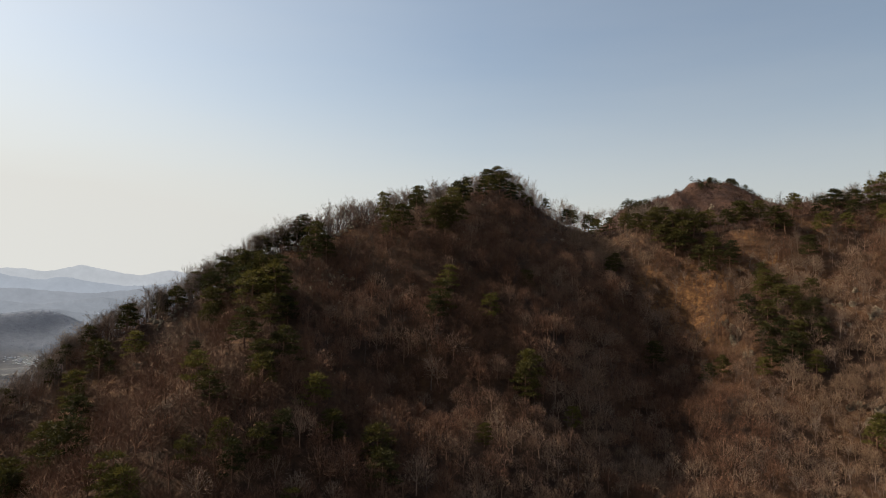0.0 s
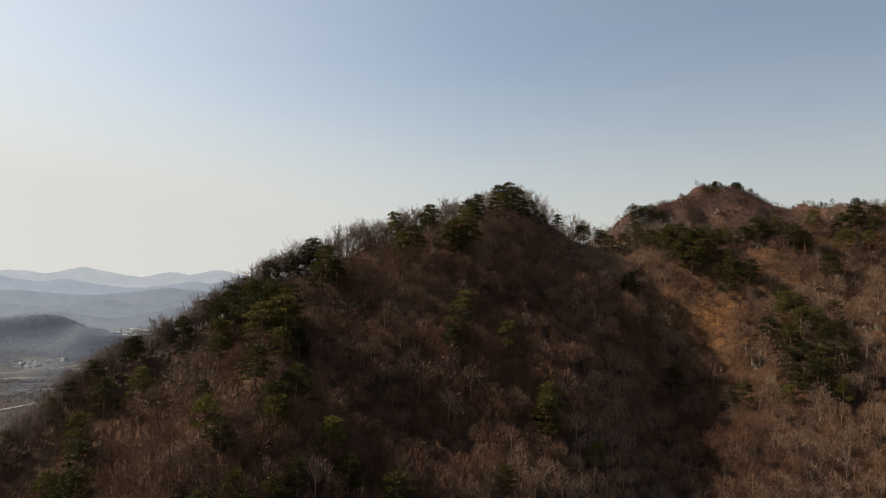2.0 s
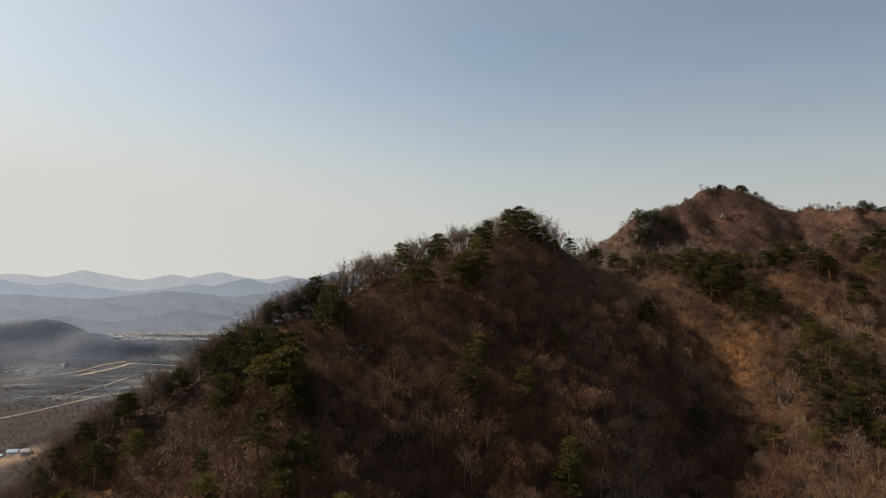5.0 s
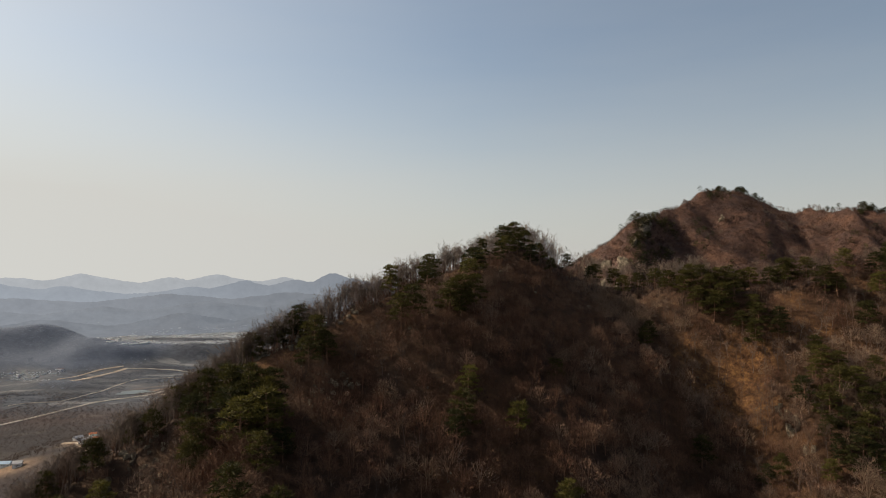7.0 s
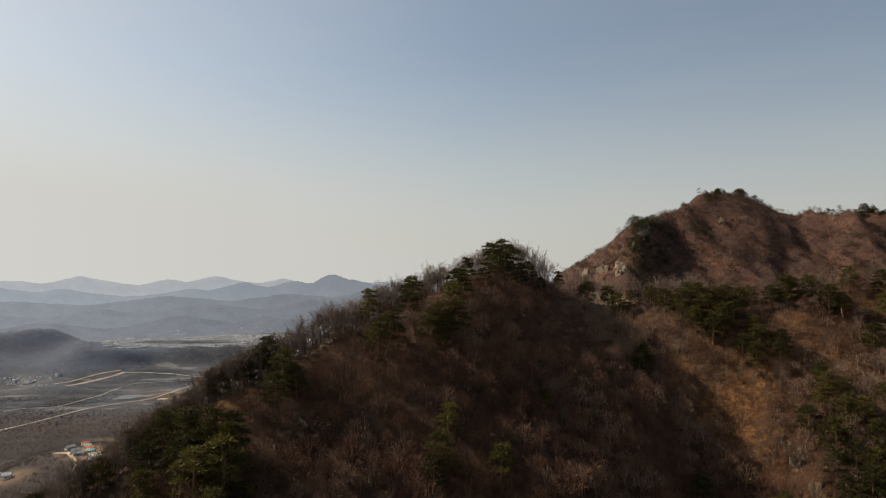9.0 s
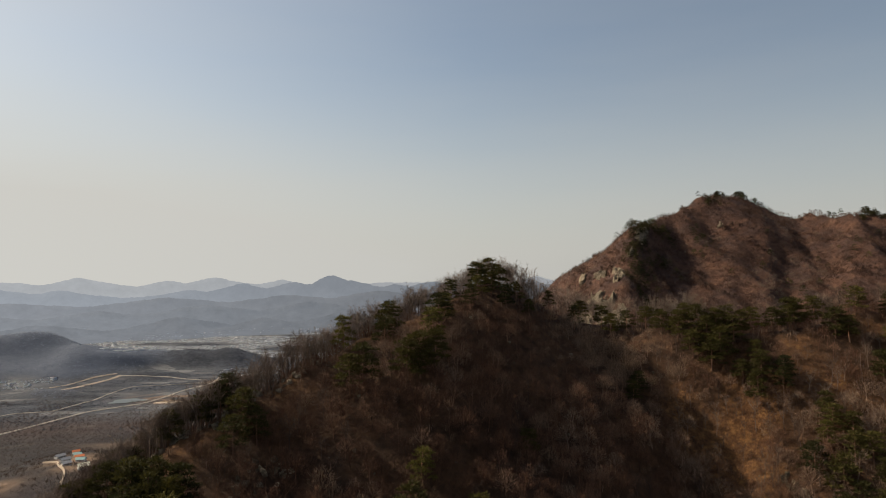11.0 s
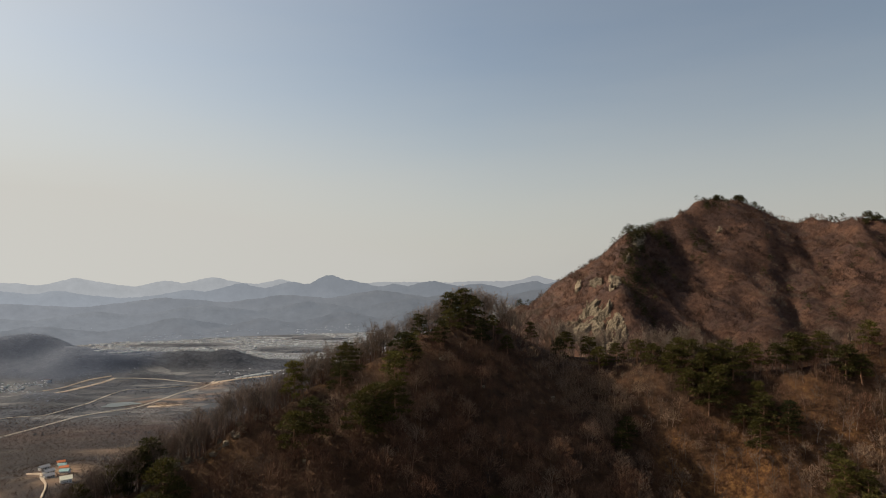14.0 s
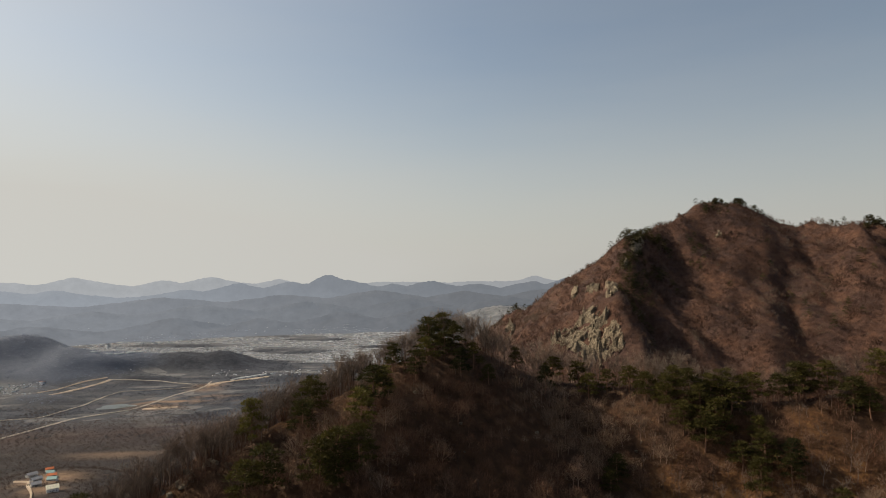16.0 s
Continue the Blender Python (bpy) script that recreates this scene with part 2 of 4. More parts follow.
    col = blend(n, l, attribute(n, "earth"), col, earth)
    l.new(blend(n, l, 1.0, col, (0.71, 0.71, 0.71), "MULTIPLY"), b.inputs["Base Color"])
    bump(n, l, b, noise_at(n, l, 0.3, 9, 0.75), 1.0, 2.5)
    return m


# ---- the ground: one sheet out to the horizon ----
def steps(parts):
    out = []
    for start, end, step in parts:
        out += list(np.arange(start, end, step))
    return np.array(out + [parts[-1][1]])


def mesh_object(name, verts, faces, mat, smooth=False):
    me = bpy.data.meshes.new(name)
    me.from_pydata(np.asarray(verts).tolist(), [], np.asarray(faces).tolist())
    me.materials.append(mat)
    if smooth:
        me.polygons.foreach_set("use_smooth", np.ones(len(me.polygons), bool))
    return new(name, me)


gx = steps([(-4900, -2000, 100), (-2000, -900, 25), (-900, -200, 14), (-200, -110, 5), (-110, 180, 2.5), (180, 640, 6), (640, 1400, 60), (1400, 4900, 350)])
gy = steps([(-900, -100, 80), (-100, 30, 10), (30, 260, 2.5), (260, 800, 6), (800, 2400, 20), (2400, 4900, 50)])
GX, GY = np.meshgrid(gx, gy)
GZ = height(GX, GY)
idx = np.arange(GX.size).reshape(GX.shape)
quads = np.stack([idx[:-1, :-1], idx[:-1, 1:], idx[1:, 1:], idx[1:, :-1]], -1).reshape(-1, 4)
def smooth(v, low, high):
    t = np.clip((v - low) / (high - low), 0, 1)
    return t * t * (3 - 2 * t)


def blob(x, y, cx, cy, wide, deep):
    return np.exp(-((x - cx) / wide) ** 2 - ((y - cy) / deep) ** 2)


def glade_at(x, y):
    """The dry grassy openings on the slopes, 0 to 1."""
    g = 0.8 * blob(x, y, 66, 171, 7, 9) + 0.6 * blob(x, y, 59, 180, 5, 6) + 0.45 * blob(x, y, 72, 180, 6, 5) + 0.45 * blob(x, y, 88, 175, 26, 10) + 0.4 * blob(x, y, 66, 157, 7, 9) + 0.45 * blob(x, y, 88, 108, 18, 20)
    for cx, cy in ((-48, 128), (-33, 143), (-22, 157), (-12, 170), (-3, 179)):  # dry grass under the open crest
        g = g + 0.25 * blob(x, y, cx, cy, 8, 8)
    return np.clip(g + 0.5 * blob(x, y, -56, 104, 7, 8) + 0.5 * blob(x, y, -38, 139, 9, 5) + 0.4 * waves(x, y, 9, 21) * (g > 0.05), 0, 1)


def copse(x, y, z):
    """Where the valley is wooded, 0 to 1: long patches on the flat, and all of the hills."""
    u, v = 0.45 * x + 0.1 * y, y - 0.25 * x
    return np.maximum(smooth(waves(u, v, 150, 31) + 0.7 * waves(u, v, 62, 32) + 0.25 * (y < 1700), -0.05, 0.4), smooth(z, 20, 34)) * (1 - 0.75 * built_at(x, y))


def built_at(x, y):
    """The built-up ground of the town and the settlements, 0 to 1."""
    g = smooth(y + 0.1 * x, 2020, 2110) * (1 - smooth(y, 3150, 3300)) * smooth(waves(0.5 * x, y, 190, 41), -0.75, -0.2)
    return np.clip(np.maximum(g, 1.2 * blob(x, y, -1045, 1622, 62, 34)), 0, 1)


ground = mesh_object("ground", np.stack([GX, GY, GZ], -1).reshape(-1, 3), quads, ground_material(), True)
tagged(ground, "mountain ground covered with brown leaf litter, falling to a broad valley", "ground", kind="structure")
low = np.maximum(smooth(GY - 0.15 * GX, 1120, 1480), smooth(-GX, 800, 1100))
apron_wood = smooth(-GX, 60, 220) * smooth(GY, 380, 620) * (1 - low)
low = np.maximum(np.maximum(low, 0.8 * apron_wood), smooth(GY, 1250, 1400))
covers = {
    "glade": glade_at(GX, GY),
    "valley": low,
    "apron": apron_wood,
    "hazy_wood": smooth(-GX, 780, 960) * smooth(GZ, 14, 40) * smooth(GY, 1300, 1450),
    "scrub": smooth(GY, 330, 430),
    "fields": low * np.maximum(1 - copse(GX, GY, GZ), built_at(GX, GY)),
    "built": built_at(GX, GY),
    "earth": np.clip(blob(GX, GY, -350, 652, 22, 34) + 0.9 * blob(GX, GY, -318, 592, 13, 16) + blob(GX, GY, -370, 556, 22, 14) + blob(GX, GY, -590, 1700, 34, 26) + blob(GX, GY, -596, 1432, 28, 13)
                     + blob(GX, GY, -575, 1640, 40, 24) * 0.6 + blob(GX, GY, -505, 1072, 75, 12) * 0.7 + blob(GX, GY, -645, 1455, 70, 30) * 0.45 + 0.55 * blob(GX, GY, -560, 1500, 60, 14) + 0.5 * blob(GX, GY, -520, 1560, 50, 14) + 0.45 * blob(GX, GY, -620, 1500, 45, 10) + 0.6 * waves(GX, GY, 40, 45) * blob(GX, GY, -600, 1500, 120, 60), 0, 1),
}
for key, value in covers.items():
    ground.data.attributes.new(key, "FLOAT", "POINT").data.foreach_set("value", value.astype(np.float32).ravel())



# ---- vegetation: shapes built once as arrays, then set out over the slopes ----
def fast_mesh(name, verts, tris, mat, tone=None):
    me = bpy.data.meshes.new(name)
    verts, tris = np.asarray(verts, np.float32), np.asarray(tris, np.int32)
    me.vertices.add(len(verts))
    me.vertices.foreach_set("co", verts.ravel())
    me.loops.add(tris.size)
    me.loops.foreach_set("vertex_index", tris.ravel())
    me.polygons.add(len(tris))
    me.polygons.foreach_set("loop_start", np.arange(0, tris.size, 3, dtype=np.int32))
    me.materials.append(mat)
    if tone is not None:
        me.attributes.new("tone", "FLOAT", "POINT").data.foreach_set("value", np.asarray(tone, np.float32))
    me.update()
    return me


class Shape:
    """Collects triangles."""

    def __init__(self):
        self.v, self.f = [], []

    def rod(self, a, b, ra, rb, sides=3):
        a, b = np.asarray(a, float), np.asarray(b, float)
        d = (b - a) / (np.linalg.norm(b - a) + 1e-9)
        u = np.cross(d, (0.31, 0.82, 0.47))
        u /= np.linalg.norm(u)
        w = np.cross(d, u)
        n = len(self.v)
        for c, r in ((a, ra), (b, rb)):
            for k in range(sides):
                t = 6.2832 * k / sides
                self.v.append(c + r * (math.cos(t) * u + math.sin(t) * w))
        for k in range(sides):
            j = (k + 1) % sides
            self.f += [(n + k, n + j, n + sides + j), (n + k, n + sides + j, n + sides + k)]

    def blade(self, a, d, length, wide, rng):
        d = d / (np.linalg.norm(d) + 1e-9)
        s = np.cross(d, rng.normal(size=3))
        s = s / (np.linalg.norm(s) + 1e-9) * wide / 2
        n = len(self.v)
        self.v += [a - s, a + s, a + d * length]
        self.f.append((n, n + 1, n + 2))

    def arrays(self):
        return np.array(self.v, np.float32), np.array(self.f, np.int32)


def bare_shape(seed, high, twigs, limbs=8, wide=0.06, steep=1.0, low=0.32):
    """A leafless oak: slender trunk, steep limbs, a fan of fine twigs. Returns trunk and crown."""
    rng = np.random.RandomState(seed)
    trunk, crown = Shape(), Shape()
    lean = rng.normal(0, 0.06, 2)
    spots = [np.array((lean[0] * s * high + 0.12 * math.sin(5 * s + seed), lean[1] * s * high, s * high * 0.72)) for s in (-0.06, 0.3, 0.6, 1.0)]
    radii = (0.12, 0.09, 0.06, 0.025)
    for k in range(3):
        trunk.rod(spots[k], spots[k + 1], radii[k], radii[k + 1], 4)
    for i in range(limbs):
        s = rng.uniform(low, 1.0)
        k = min(int(s * 3), 2)
        root = spots[k] + (spots[k + 1] - spots[k]) * (s * 3 - k)
        a = i * 2.4 + rng.uniform(-0.5, 0.5)
        rise = rng.uniform(0.45, 1.7) * steep
        d = np.array((math.cos(a), math.sin(a), rise))
        d /= np.linalg.norm(d)
        length = high * rng.uniform(0.28, 0.44) * (1.15 - 0.4 * s) / steep ** 0.3
        tip = root + d * length
        crown.rod(root, tip, 0.05, 0.015)
        for j in range(twigs // limbs // 6):
            base = root + (tip - root) * rng.uniform(0.3, 1.0)
            e = d + rng.normal(0, 0.55, 3) + (0, 0, 0.25)
            e /= np.linalg.norm(e)
            long = high * rng.uniform(0.12, 0.2)
            crown.blade(base, e, long, wide * 1.2, rng)
            for q in range(5):
                crown.blade(base + e * long * rng.uniform(0.25, 0.95), e + rng.normal(0, 0.6, 3) + (0, 0, 0.15), high * rng.uniform(0.07, 0.13), wide, rng)
    return trunk.arrays(), crown.arrays()


def dome_shape(seed, high, limbs, blades, wide, round_=0.46, long=(0.08, 0.17)):
    """A spreading leafless crown: limbs fan out from a short trunk into an even, rounded haze of fine twigs. One shape."""
    rng = np.random.RandomState(seed)
    out = Shape()
    fork = np.array((rng.normal(0, 0.03) * high, rng.normal(0, 0.03) * high, high * rng.uniform(0.18, 0.3)))
    out.rod((0, 0, -0.5), fork, 0.018 * high, 0.012 * high, 4)
    bulge = rng.uniform(0.75, 1.2, 5)
    for i in range(limbs):
        a, e = i * 2.4 + rng.uniform(-0.4, 0.4), rng.uniform(0.3, 1.5)
        d = np.array((math.cos(a) * math.cos(e), math.sin(a) * math.cos(e), math.sin(e)))
        out.rod(fork, fork + d * (round_ * high, round_ * high, 0.6 * high) * 0.95, 0.0095 * high, 0.002 * high)
    for q in range(blades):
        a, e = rng.uniform(0, 6.2832), math.asin(rng.uniform(0.05, 1.0))
        d = np.array((math.cos(a) * math.cos(e), math.sin(a) * math.cos(e), math.sin(e)))
        r = rng.uniform(0.3, 1.0) ** 0.5 * (bulge[int(a / 1.2567) % 5] * (1 - e / 1.6) + e / 1.6) * 0.85
        base = fork + d * (round_ * high, round_ * high, 0.62 * high) * r
        out.blade(base, d + rng.normal(0, 0.62, 3) + (0, 0, 0.35), high * rng.uniform(*long), wide, rng)
    return out.arrays()


def clump_shape(seed, high, wide, blades, thick):
    """A far leafless tree: a rounded, uneven crown of steep fine twigs round a thin stem. One shape."""
    rng = np.random.RandomState(seed)
    out = Shape()
    out.rod((0, 0, -0.6), (0, 0, high * 0.6), 0.1, 0.05)
    bulge = rng.uniform(0.65, 1.25, 5)
    for _ in range(blades):
        a, r = rng.uniform(0, 6.2832), rng.uniform(0, 1) ** 0.6
        w = wide * r * bulge[int(a / 1.2567) % 5]
        base = np.array((w * math.cos(a), w * math.sin(a), high * rng.uniform(0.05, 0.72) * (1.1 - 0.5 * r * r)))
        out.blade(base, np.array((0.5 * r * math.cos(a), 0.5 * r * math.sin(a), 0.8)) + rng.normal(0, 0.35, 3), high * rng.uniform(0.22, 0.45), thick, rng)
    return out.arrays()


def pine_shape(seed, high, clumps=16, blades=34, wide=0.025):
    """A mountain pine: bent trunk, uneven flat tiers of needle tufts with gaps between. Returns trunk and crown."""
    rng = np.random.RandomState(seed)
    trunk, crown = Shape(), Shape()
    bend = rng.normal(0, 0.35, 2)
    at = lambda s: np.array((bend[0] * math.sin(3 * s), bend[1] * math.sin(2.4 * s + 0.5), s * high))
    for a, b, ra, rb in ((-0.06, 0.3, 0.2, 0.15), (0.3, 0.65, 0.15, 0.1), (0.65, 0.97, 0.1, 0.03)):
        trunk.rod(at(a), at(b), ra, rb, 5)
    for i in range(clumps):
        s = 1 - 0.76 * ((i + 0.5) / clumps) ** 1.1
        a = i * 2.4 + rng.uniform(-0.6, 0.6)
        out = high * (0.06 + 0.31 * (1 - s) ** 0.6 * rng.uniform(0.55, 1.15)) if i else 0.1
        c = at(s) + np.array((math.cos(a) * out, math.sin(a) * out, rng.uniform(-0.5, 0.5)))
        trunk.rod(at(max(s - 0.06, 0.25)), c, 0.045, 0.02)
        size = np.array((1, 1, 0.36)) * high * rng.uniform(0.11, 0.18)
        for q in range(blades):
            p = rng.normal(size=3)
            p /= np.linalg.norm(p)
            p[2] = abs(p[2]) if q % 4 else p[2]
            crown.blade(c + p * size * rng.uniform(0.35, 1.0), p * (1, 1, 0.6) + (0, 0, 0.3) + rng.normal(0, 0.45, 3), high * rng.uniform(0.055, 0.1), high * wide, rng)
    return trunk.arrays(), crown.arrays()


def sow(name, shapes, spots, mat, seed, patch=40, shift=0.0):
    """Many plants as one mesh. spots: x, y, z, size."""
    rng = np.random.RandomState(seed)
    allv, allf, tones, n = [], [], [], 0
    pick = rng.randint(0, len(shapes), len(spots))
    turn = rng.uniform(0, 6.2832, len(spots))
    tone = np.clip(0.54 + shift + 0.2 * waves(spots[:, 0], spots[:, 1], patch, seed + 50) + rng.normal(0, 0.16, len(spots)), 0, 0.999)
    for k, (v, f) in enumerate(shapes):
        w = np.where(pick == k)[0]
        if not len(w):
            continue
        c, s = np.cos(turn[w])[:, None], np.sin(turn[w])[:, None]
        sc = spots[w, 3][:, None]
        x = (v[None, :, 0] * c - v[None, :, 1] * s) * sc + spots[w, 0][:, None]
        y = (v[None, :, 0] * s + v[None, :, 1] * c) * sc + spots[w, 1][:, None]
        z = v[None, :, 2] * sc + spots[w, 2][:, None]
        allv.append(np.stack([x, y, z], -1).reshape(-1, 3))
        allf.append((f[None] + (np.arange(len(w)) * len(v))[:, None, None]).reshape(-1, 3) + n)
        tones.append(np.repeat(tone[w], len(v)))
        n += len(w) * len(v)
    return fast_mesh(name, np.concatenate(allv), np.concatenate(allf), mat, np.concatenate(tones))


def plant_material(name, stops, grain, spec=0.15, through=0.0, single=False):
    """Colour by plant (tone), by object and by single twig, with a finer mottle."""
    m, n, l, b = material(name, 0.85, 0, spec)
    tone = n.new("ShaderNodeAttribute")
    tone.attribute_name = "tone"
    which = n.new("ShaderNodeObjectInfo").outputs["Random"] if single else tone.outputs["Fac"]
    col = ramp(n, l, which, [(p, tuple(0.71 * v for v in c)) for p, c in stops])
    island = n.new("ShaderNodeNewGeometry").outputs["Random Per Island"]
    light = ramp(n, l, island, [(0.0, (1 - grain,) * 3), (1.0, (1 + grain,) * 3)])
    l.new(blend(n, l, 1.0, col, light, "MULTIPLY"), b.inputs["Base Color"])
    if through:
        t = n.new("ShaderNodeBsdfTranslucent")
        l.new(col, t.inputs["Color"])
        x = n.new("ShaderNodeMixShader")
        x.inputs[0].default_value = through
        l.new(b.outputs[0], x.inputs[1])
        l.new(t.outputs[0], x.inputs[2])
        l.new(x.outputs[0], n["Material Output"].inputs["Surface"])
    return m


TWIG_TONES = [(0.0, (0.030, 0.016, 0.011)), (0.15, (0.060, 0.030, 0.019)), (0.4, (0.112, 0.056, 0.033)), (0.6, (0.164, 0.083, 0.050)), (0.8, (0.2, 0.122, 0.082)), (0.93, (0.24, 0.162, 0.115)), (1.0, (0.22, 0.14, 0.09))]
TWIGS = plant_material("bare_twigs", TWIG_TONES, 0.38)
TREE_TWIGS = plant_material("bare_tree_twigs", [(0.0, (0.1, 0.073, 0.056)), (0.5, (0.175, 0.132, 0.102)), (1.0, (0.26, 0.205, 0.165))], 0.35, single=True)
# valley twigs take a blue-grey tint as painted haze
HAZY_VALLEY_TWIGS = plant_material("hazy_valley_twigs", [(0.0, (0.04, 0.046, 0.06)), (0.5, (0.066, 0.076, 0.097)), (1.0, (0.104, 0.115, 0.139))], 0.18, 0.1, 0.5)
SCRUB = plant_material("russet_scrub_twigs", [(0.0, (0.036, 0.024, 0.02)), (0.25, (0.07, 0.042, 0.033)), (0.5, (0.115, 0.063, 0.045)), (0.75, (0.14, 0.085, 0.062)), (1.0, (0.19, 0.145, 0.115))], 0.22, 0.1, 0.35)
# hill twigs lightened and blued to carry the distance haze
HAZY_HILL_TWIGS = plant_material("hazy_hill_twigs", [(0.0, (0.15, 0.178, 0.24)), (0.5, (0.205, 0.238, 0.315)), (1.0, (0.25, 0.288, 0.365))], 0.1, 0.05, 0.75)
FOOT_TWIGS = plant_material("dull_foothill_twigs", [(0.0, (0.053, 0.04, 0.036)), (0.5, (0.076, 0.058, 0.052)), (1.0, (0.103, 0.082, 0.073))], 0.2, 0.1, 0.6)
BARK_TONES = [(0.0, (0.065, 0.042, 0.032)), (0.4, (0.16, 0.108, 0.08)), (1.0, (0.28, 0.205, 0.16))]
BARK = plant_material("grey_brown_bark", BARK_TONES, 0.25)
TREE_BARK = plant_material("grey_tree_bark", BARK_TONES, 0.25, single=True)
NEEDLE_TONES = [(p, tuple(0.85 * v for v in c)) for p, c in [(0.0, (0.036, 0.037, 0.012)), (0.4, (0.06, 0.054, 0.015)), (0.75, (0.088, 0.076, 0.02)), (1.0, (0.13, 0.115, 0.03))]]
NEEDLES = plant_material("pine_needles", [(p, (1.0 * c[0], 0.98 * c[1], 0.8 * c[2])) for p, c in NEEDLE_TONES], 0.5, 0.2, 0.32, True)
FAR_NEEDLES = plant_material("far_pine_needles", NEEDLE_TONES, 0.5, 0.2, 0.12)
PINE_BARK = plant_material("red_pine_bark", [(0.0, (0.13, 0.07, 0.045)), (1.0, (0.22, 0.12, 0.075))], 0.2, single=True)


def grow(x, y):
    return float(height(np.array([x]), np.array([y]))[0])


def empty_thing(name, x, y, z, label, category, group=""):
    return tagged(new(name), label, category, group)


def part(name, data, parent, label=""):
    ob = new(name, data)
    ob.parent = parent
    return tagged(ob, label)


# pine trees, grove by grove (plan positions)
PINES = {  # x, y, size
    "lower flank": [(-56, 97, 0.85), (-53, 93, 0.8), (-55, 89, 0.85), (-50, 86, 0.85), (-57, 85, 0.8), (-55, 82, 0.8), (-37, 74, 0.9), (-39, 75, 0.8), (-24, 85, 0.62), (-22, 87, 0.55), (-26, 81, 0.6), (-32, 80, 0.5),
                    (-29, 84, 0.6), (-35, 92, 0.75), (-33, 90, 0.7), (-19, 95, 0.7), (-16, 92, 0.6), (-9, 91, 0.8), (-8, 88, 0.75), (-18, 80, 0.6), (-28, 97, 0.75), (-27, 95, 0.75), (-25, 101, 0.8), (-32, 102, 0.8), (-39, 101, 0.55), (-58, 107, 0.75), (-53, 111, 0.6)],
    "left clump": [(-41, 129, 0.8), (-35, 122, 1.05), (-44, 128, 0.8), (-35, 116, 1.0), (-32, 118, 1.05), (-44, 121, 0.9), (-30, 111, 0.8), (-39, 124, 1.1), (-36, 126, 1.0), (-43, 117, 0.9), (-32, 122, 0.95), (-38, 120, 1.05), (-33, 125, 0.85), (-28, 116, 0.7), (-41, 114, 0.75)],
    "spur": [(17, 120, 1.0), (15, 117, 0.85), (10, 133, 0.75), (7, 103, 0.5), (24, 116, 0.55), (51, 152, 0.8), (49, 181, 0.72), (20, 151, 0.6), (1, 137, 0.72), (0, 129, 0.95), (-2, 127, 0.65), (47, 177, 0.6)],
    "shoulder": [(-10, 153, 1.0), (-12, 151, 0.85), (1, 155, 1.05), (-2, 154, 0.95), (3, 157, 0.9), (-28, 140, 0.95), (-29, 136, 0.8), (-26, 139, 0.75), (-32, 144, 0.8), (3, 165, 0.95), (4, 172, 0.95)],
    "ridge crest": [(-47, 144, 0.6), (-43, 144, 0.6), (-50, 129, 0.6), (-54, 130, 0.6), (-57, 128, 0.6), (-36, 143, 0.6), (-34, 144, 0.6), (-51, 143, 0.6), (-63, 113, 0.6), (-65, 110, 0.56), (-66, 107, 0.6), (-68, 100, 0.56), (-58, 117, 0.6), (-52, 123, 0.56), (-47, 128, 0.6), (-36, 143, 0.75), (-33, 146, 0.6), (-16, 166, 0.82), (-7, 171, 0.85), (-7, 166, 0.8), (-60, 120, 0.58), (-55, 124, 0.6), (-44, 135, 0.6), (-40, 139, 0.72), (-70, 96, 0.6)],
    "summit": [(5, 175, 0.73), (7, 183, 0.69), (14, 191, 0.76), (17, 188, 0.77), (13, 194, 0.73), (20, 186, 0.73), (13, 185, 0.69), (11, 181, 0.73), (22, 189, 0.62), (26, 187, 0.53), (16, 193, 0.77), (19, 191, 0.73)],
    "saddle": [(32, 203, 0.62), (42, 208, 0.72), (48, 209, 0.72), (49, 204, 0.75), (38, 199, 0.8), (54, 205, 0.7), (58, 202, 0.75)],
    "plateau": [(68, 188, 0.93), (67, 191, 0.88), (67, 184, 0.98), (74, 188, 0.88), (74, 192, 0.84), (62, 192, 0.84), (65, 194, 0.79), (70, 185, 0.98), (64, 187, 0.79), (71, 190, 0.84), (80, 190, 0.79), (84, 188, 0.79), (87, 187, 0.88), (89, 186, 0.88), (93, 186, 0.84),
                (95, 182, 0.84), (98, 180, 0.79), (77, 191, 0.74), (60, 197, 0.74), (72, 180, 0.70), (77, 182, 0.65), (76, 179, 0.79), (80, 176, 0.74), (74, 175, 0.88), (79, 175, 0.74)],
    "high flank": [(104, 187, 0.8), (110, 184, 0.82), (115, 186, 0.85), (120, 185, 0.8), (126, 186, 0.85), (131, 186, 0.9), (124, 181, 0.8), (122, 175, 0.8), (116, 180, 0.75), (112, 176, 0.75), (136, 187, 0.9), (142, 186, 0.9), (118, 190, 0.8), (128, 178, 0.8), (107, 178, 0.75), (100, 173, 0.8), (139, 184, 0.85)],
    "flank grove": [(84, 168, 0.81), (84, 165, 0.77), (86, 162, 0.81), (87, 157, 0.81), (79, 154, 0.85), (77, 151, 0.81), (80, 151, 0.81), (76, 159, 0.77), (83, 148, 0.81), (77, 144, 0.77), (81, 143, 0.77), (83, 141, 0.77), (80, 145, 0.81), (66, 149, 0.63), (73, 144, 0.72), (63, 149, 0.63),
                    (82, 121, 0.77), (84, 122, 0.72), (90, 153, 0.72), (88, 147, 0.72), (83, 158, 0.77), (81, 162, 0.72), (93, 160, 0.68), (76, 147, 0.72), (86, 152, 0.77)],
}
PINE_SHAPES = []
for k in range(9):
    t, c = pine_shape(40 + k, 8.0, 18 + k % 4 * 2, 74)
    PINE_SHAPES.append((fast_mesh("pine_trunk", *t, PINE_BARK), fast_mesh("pine_crown", *c, NEEDLES)))
rng = np.random.RandomState(5)
pine_at = []
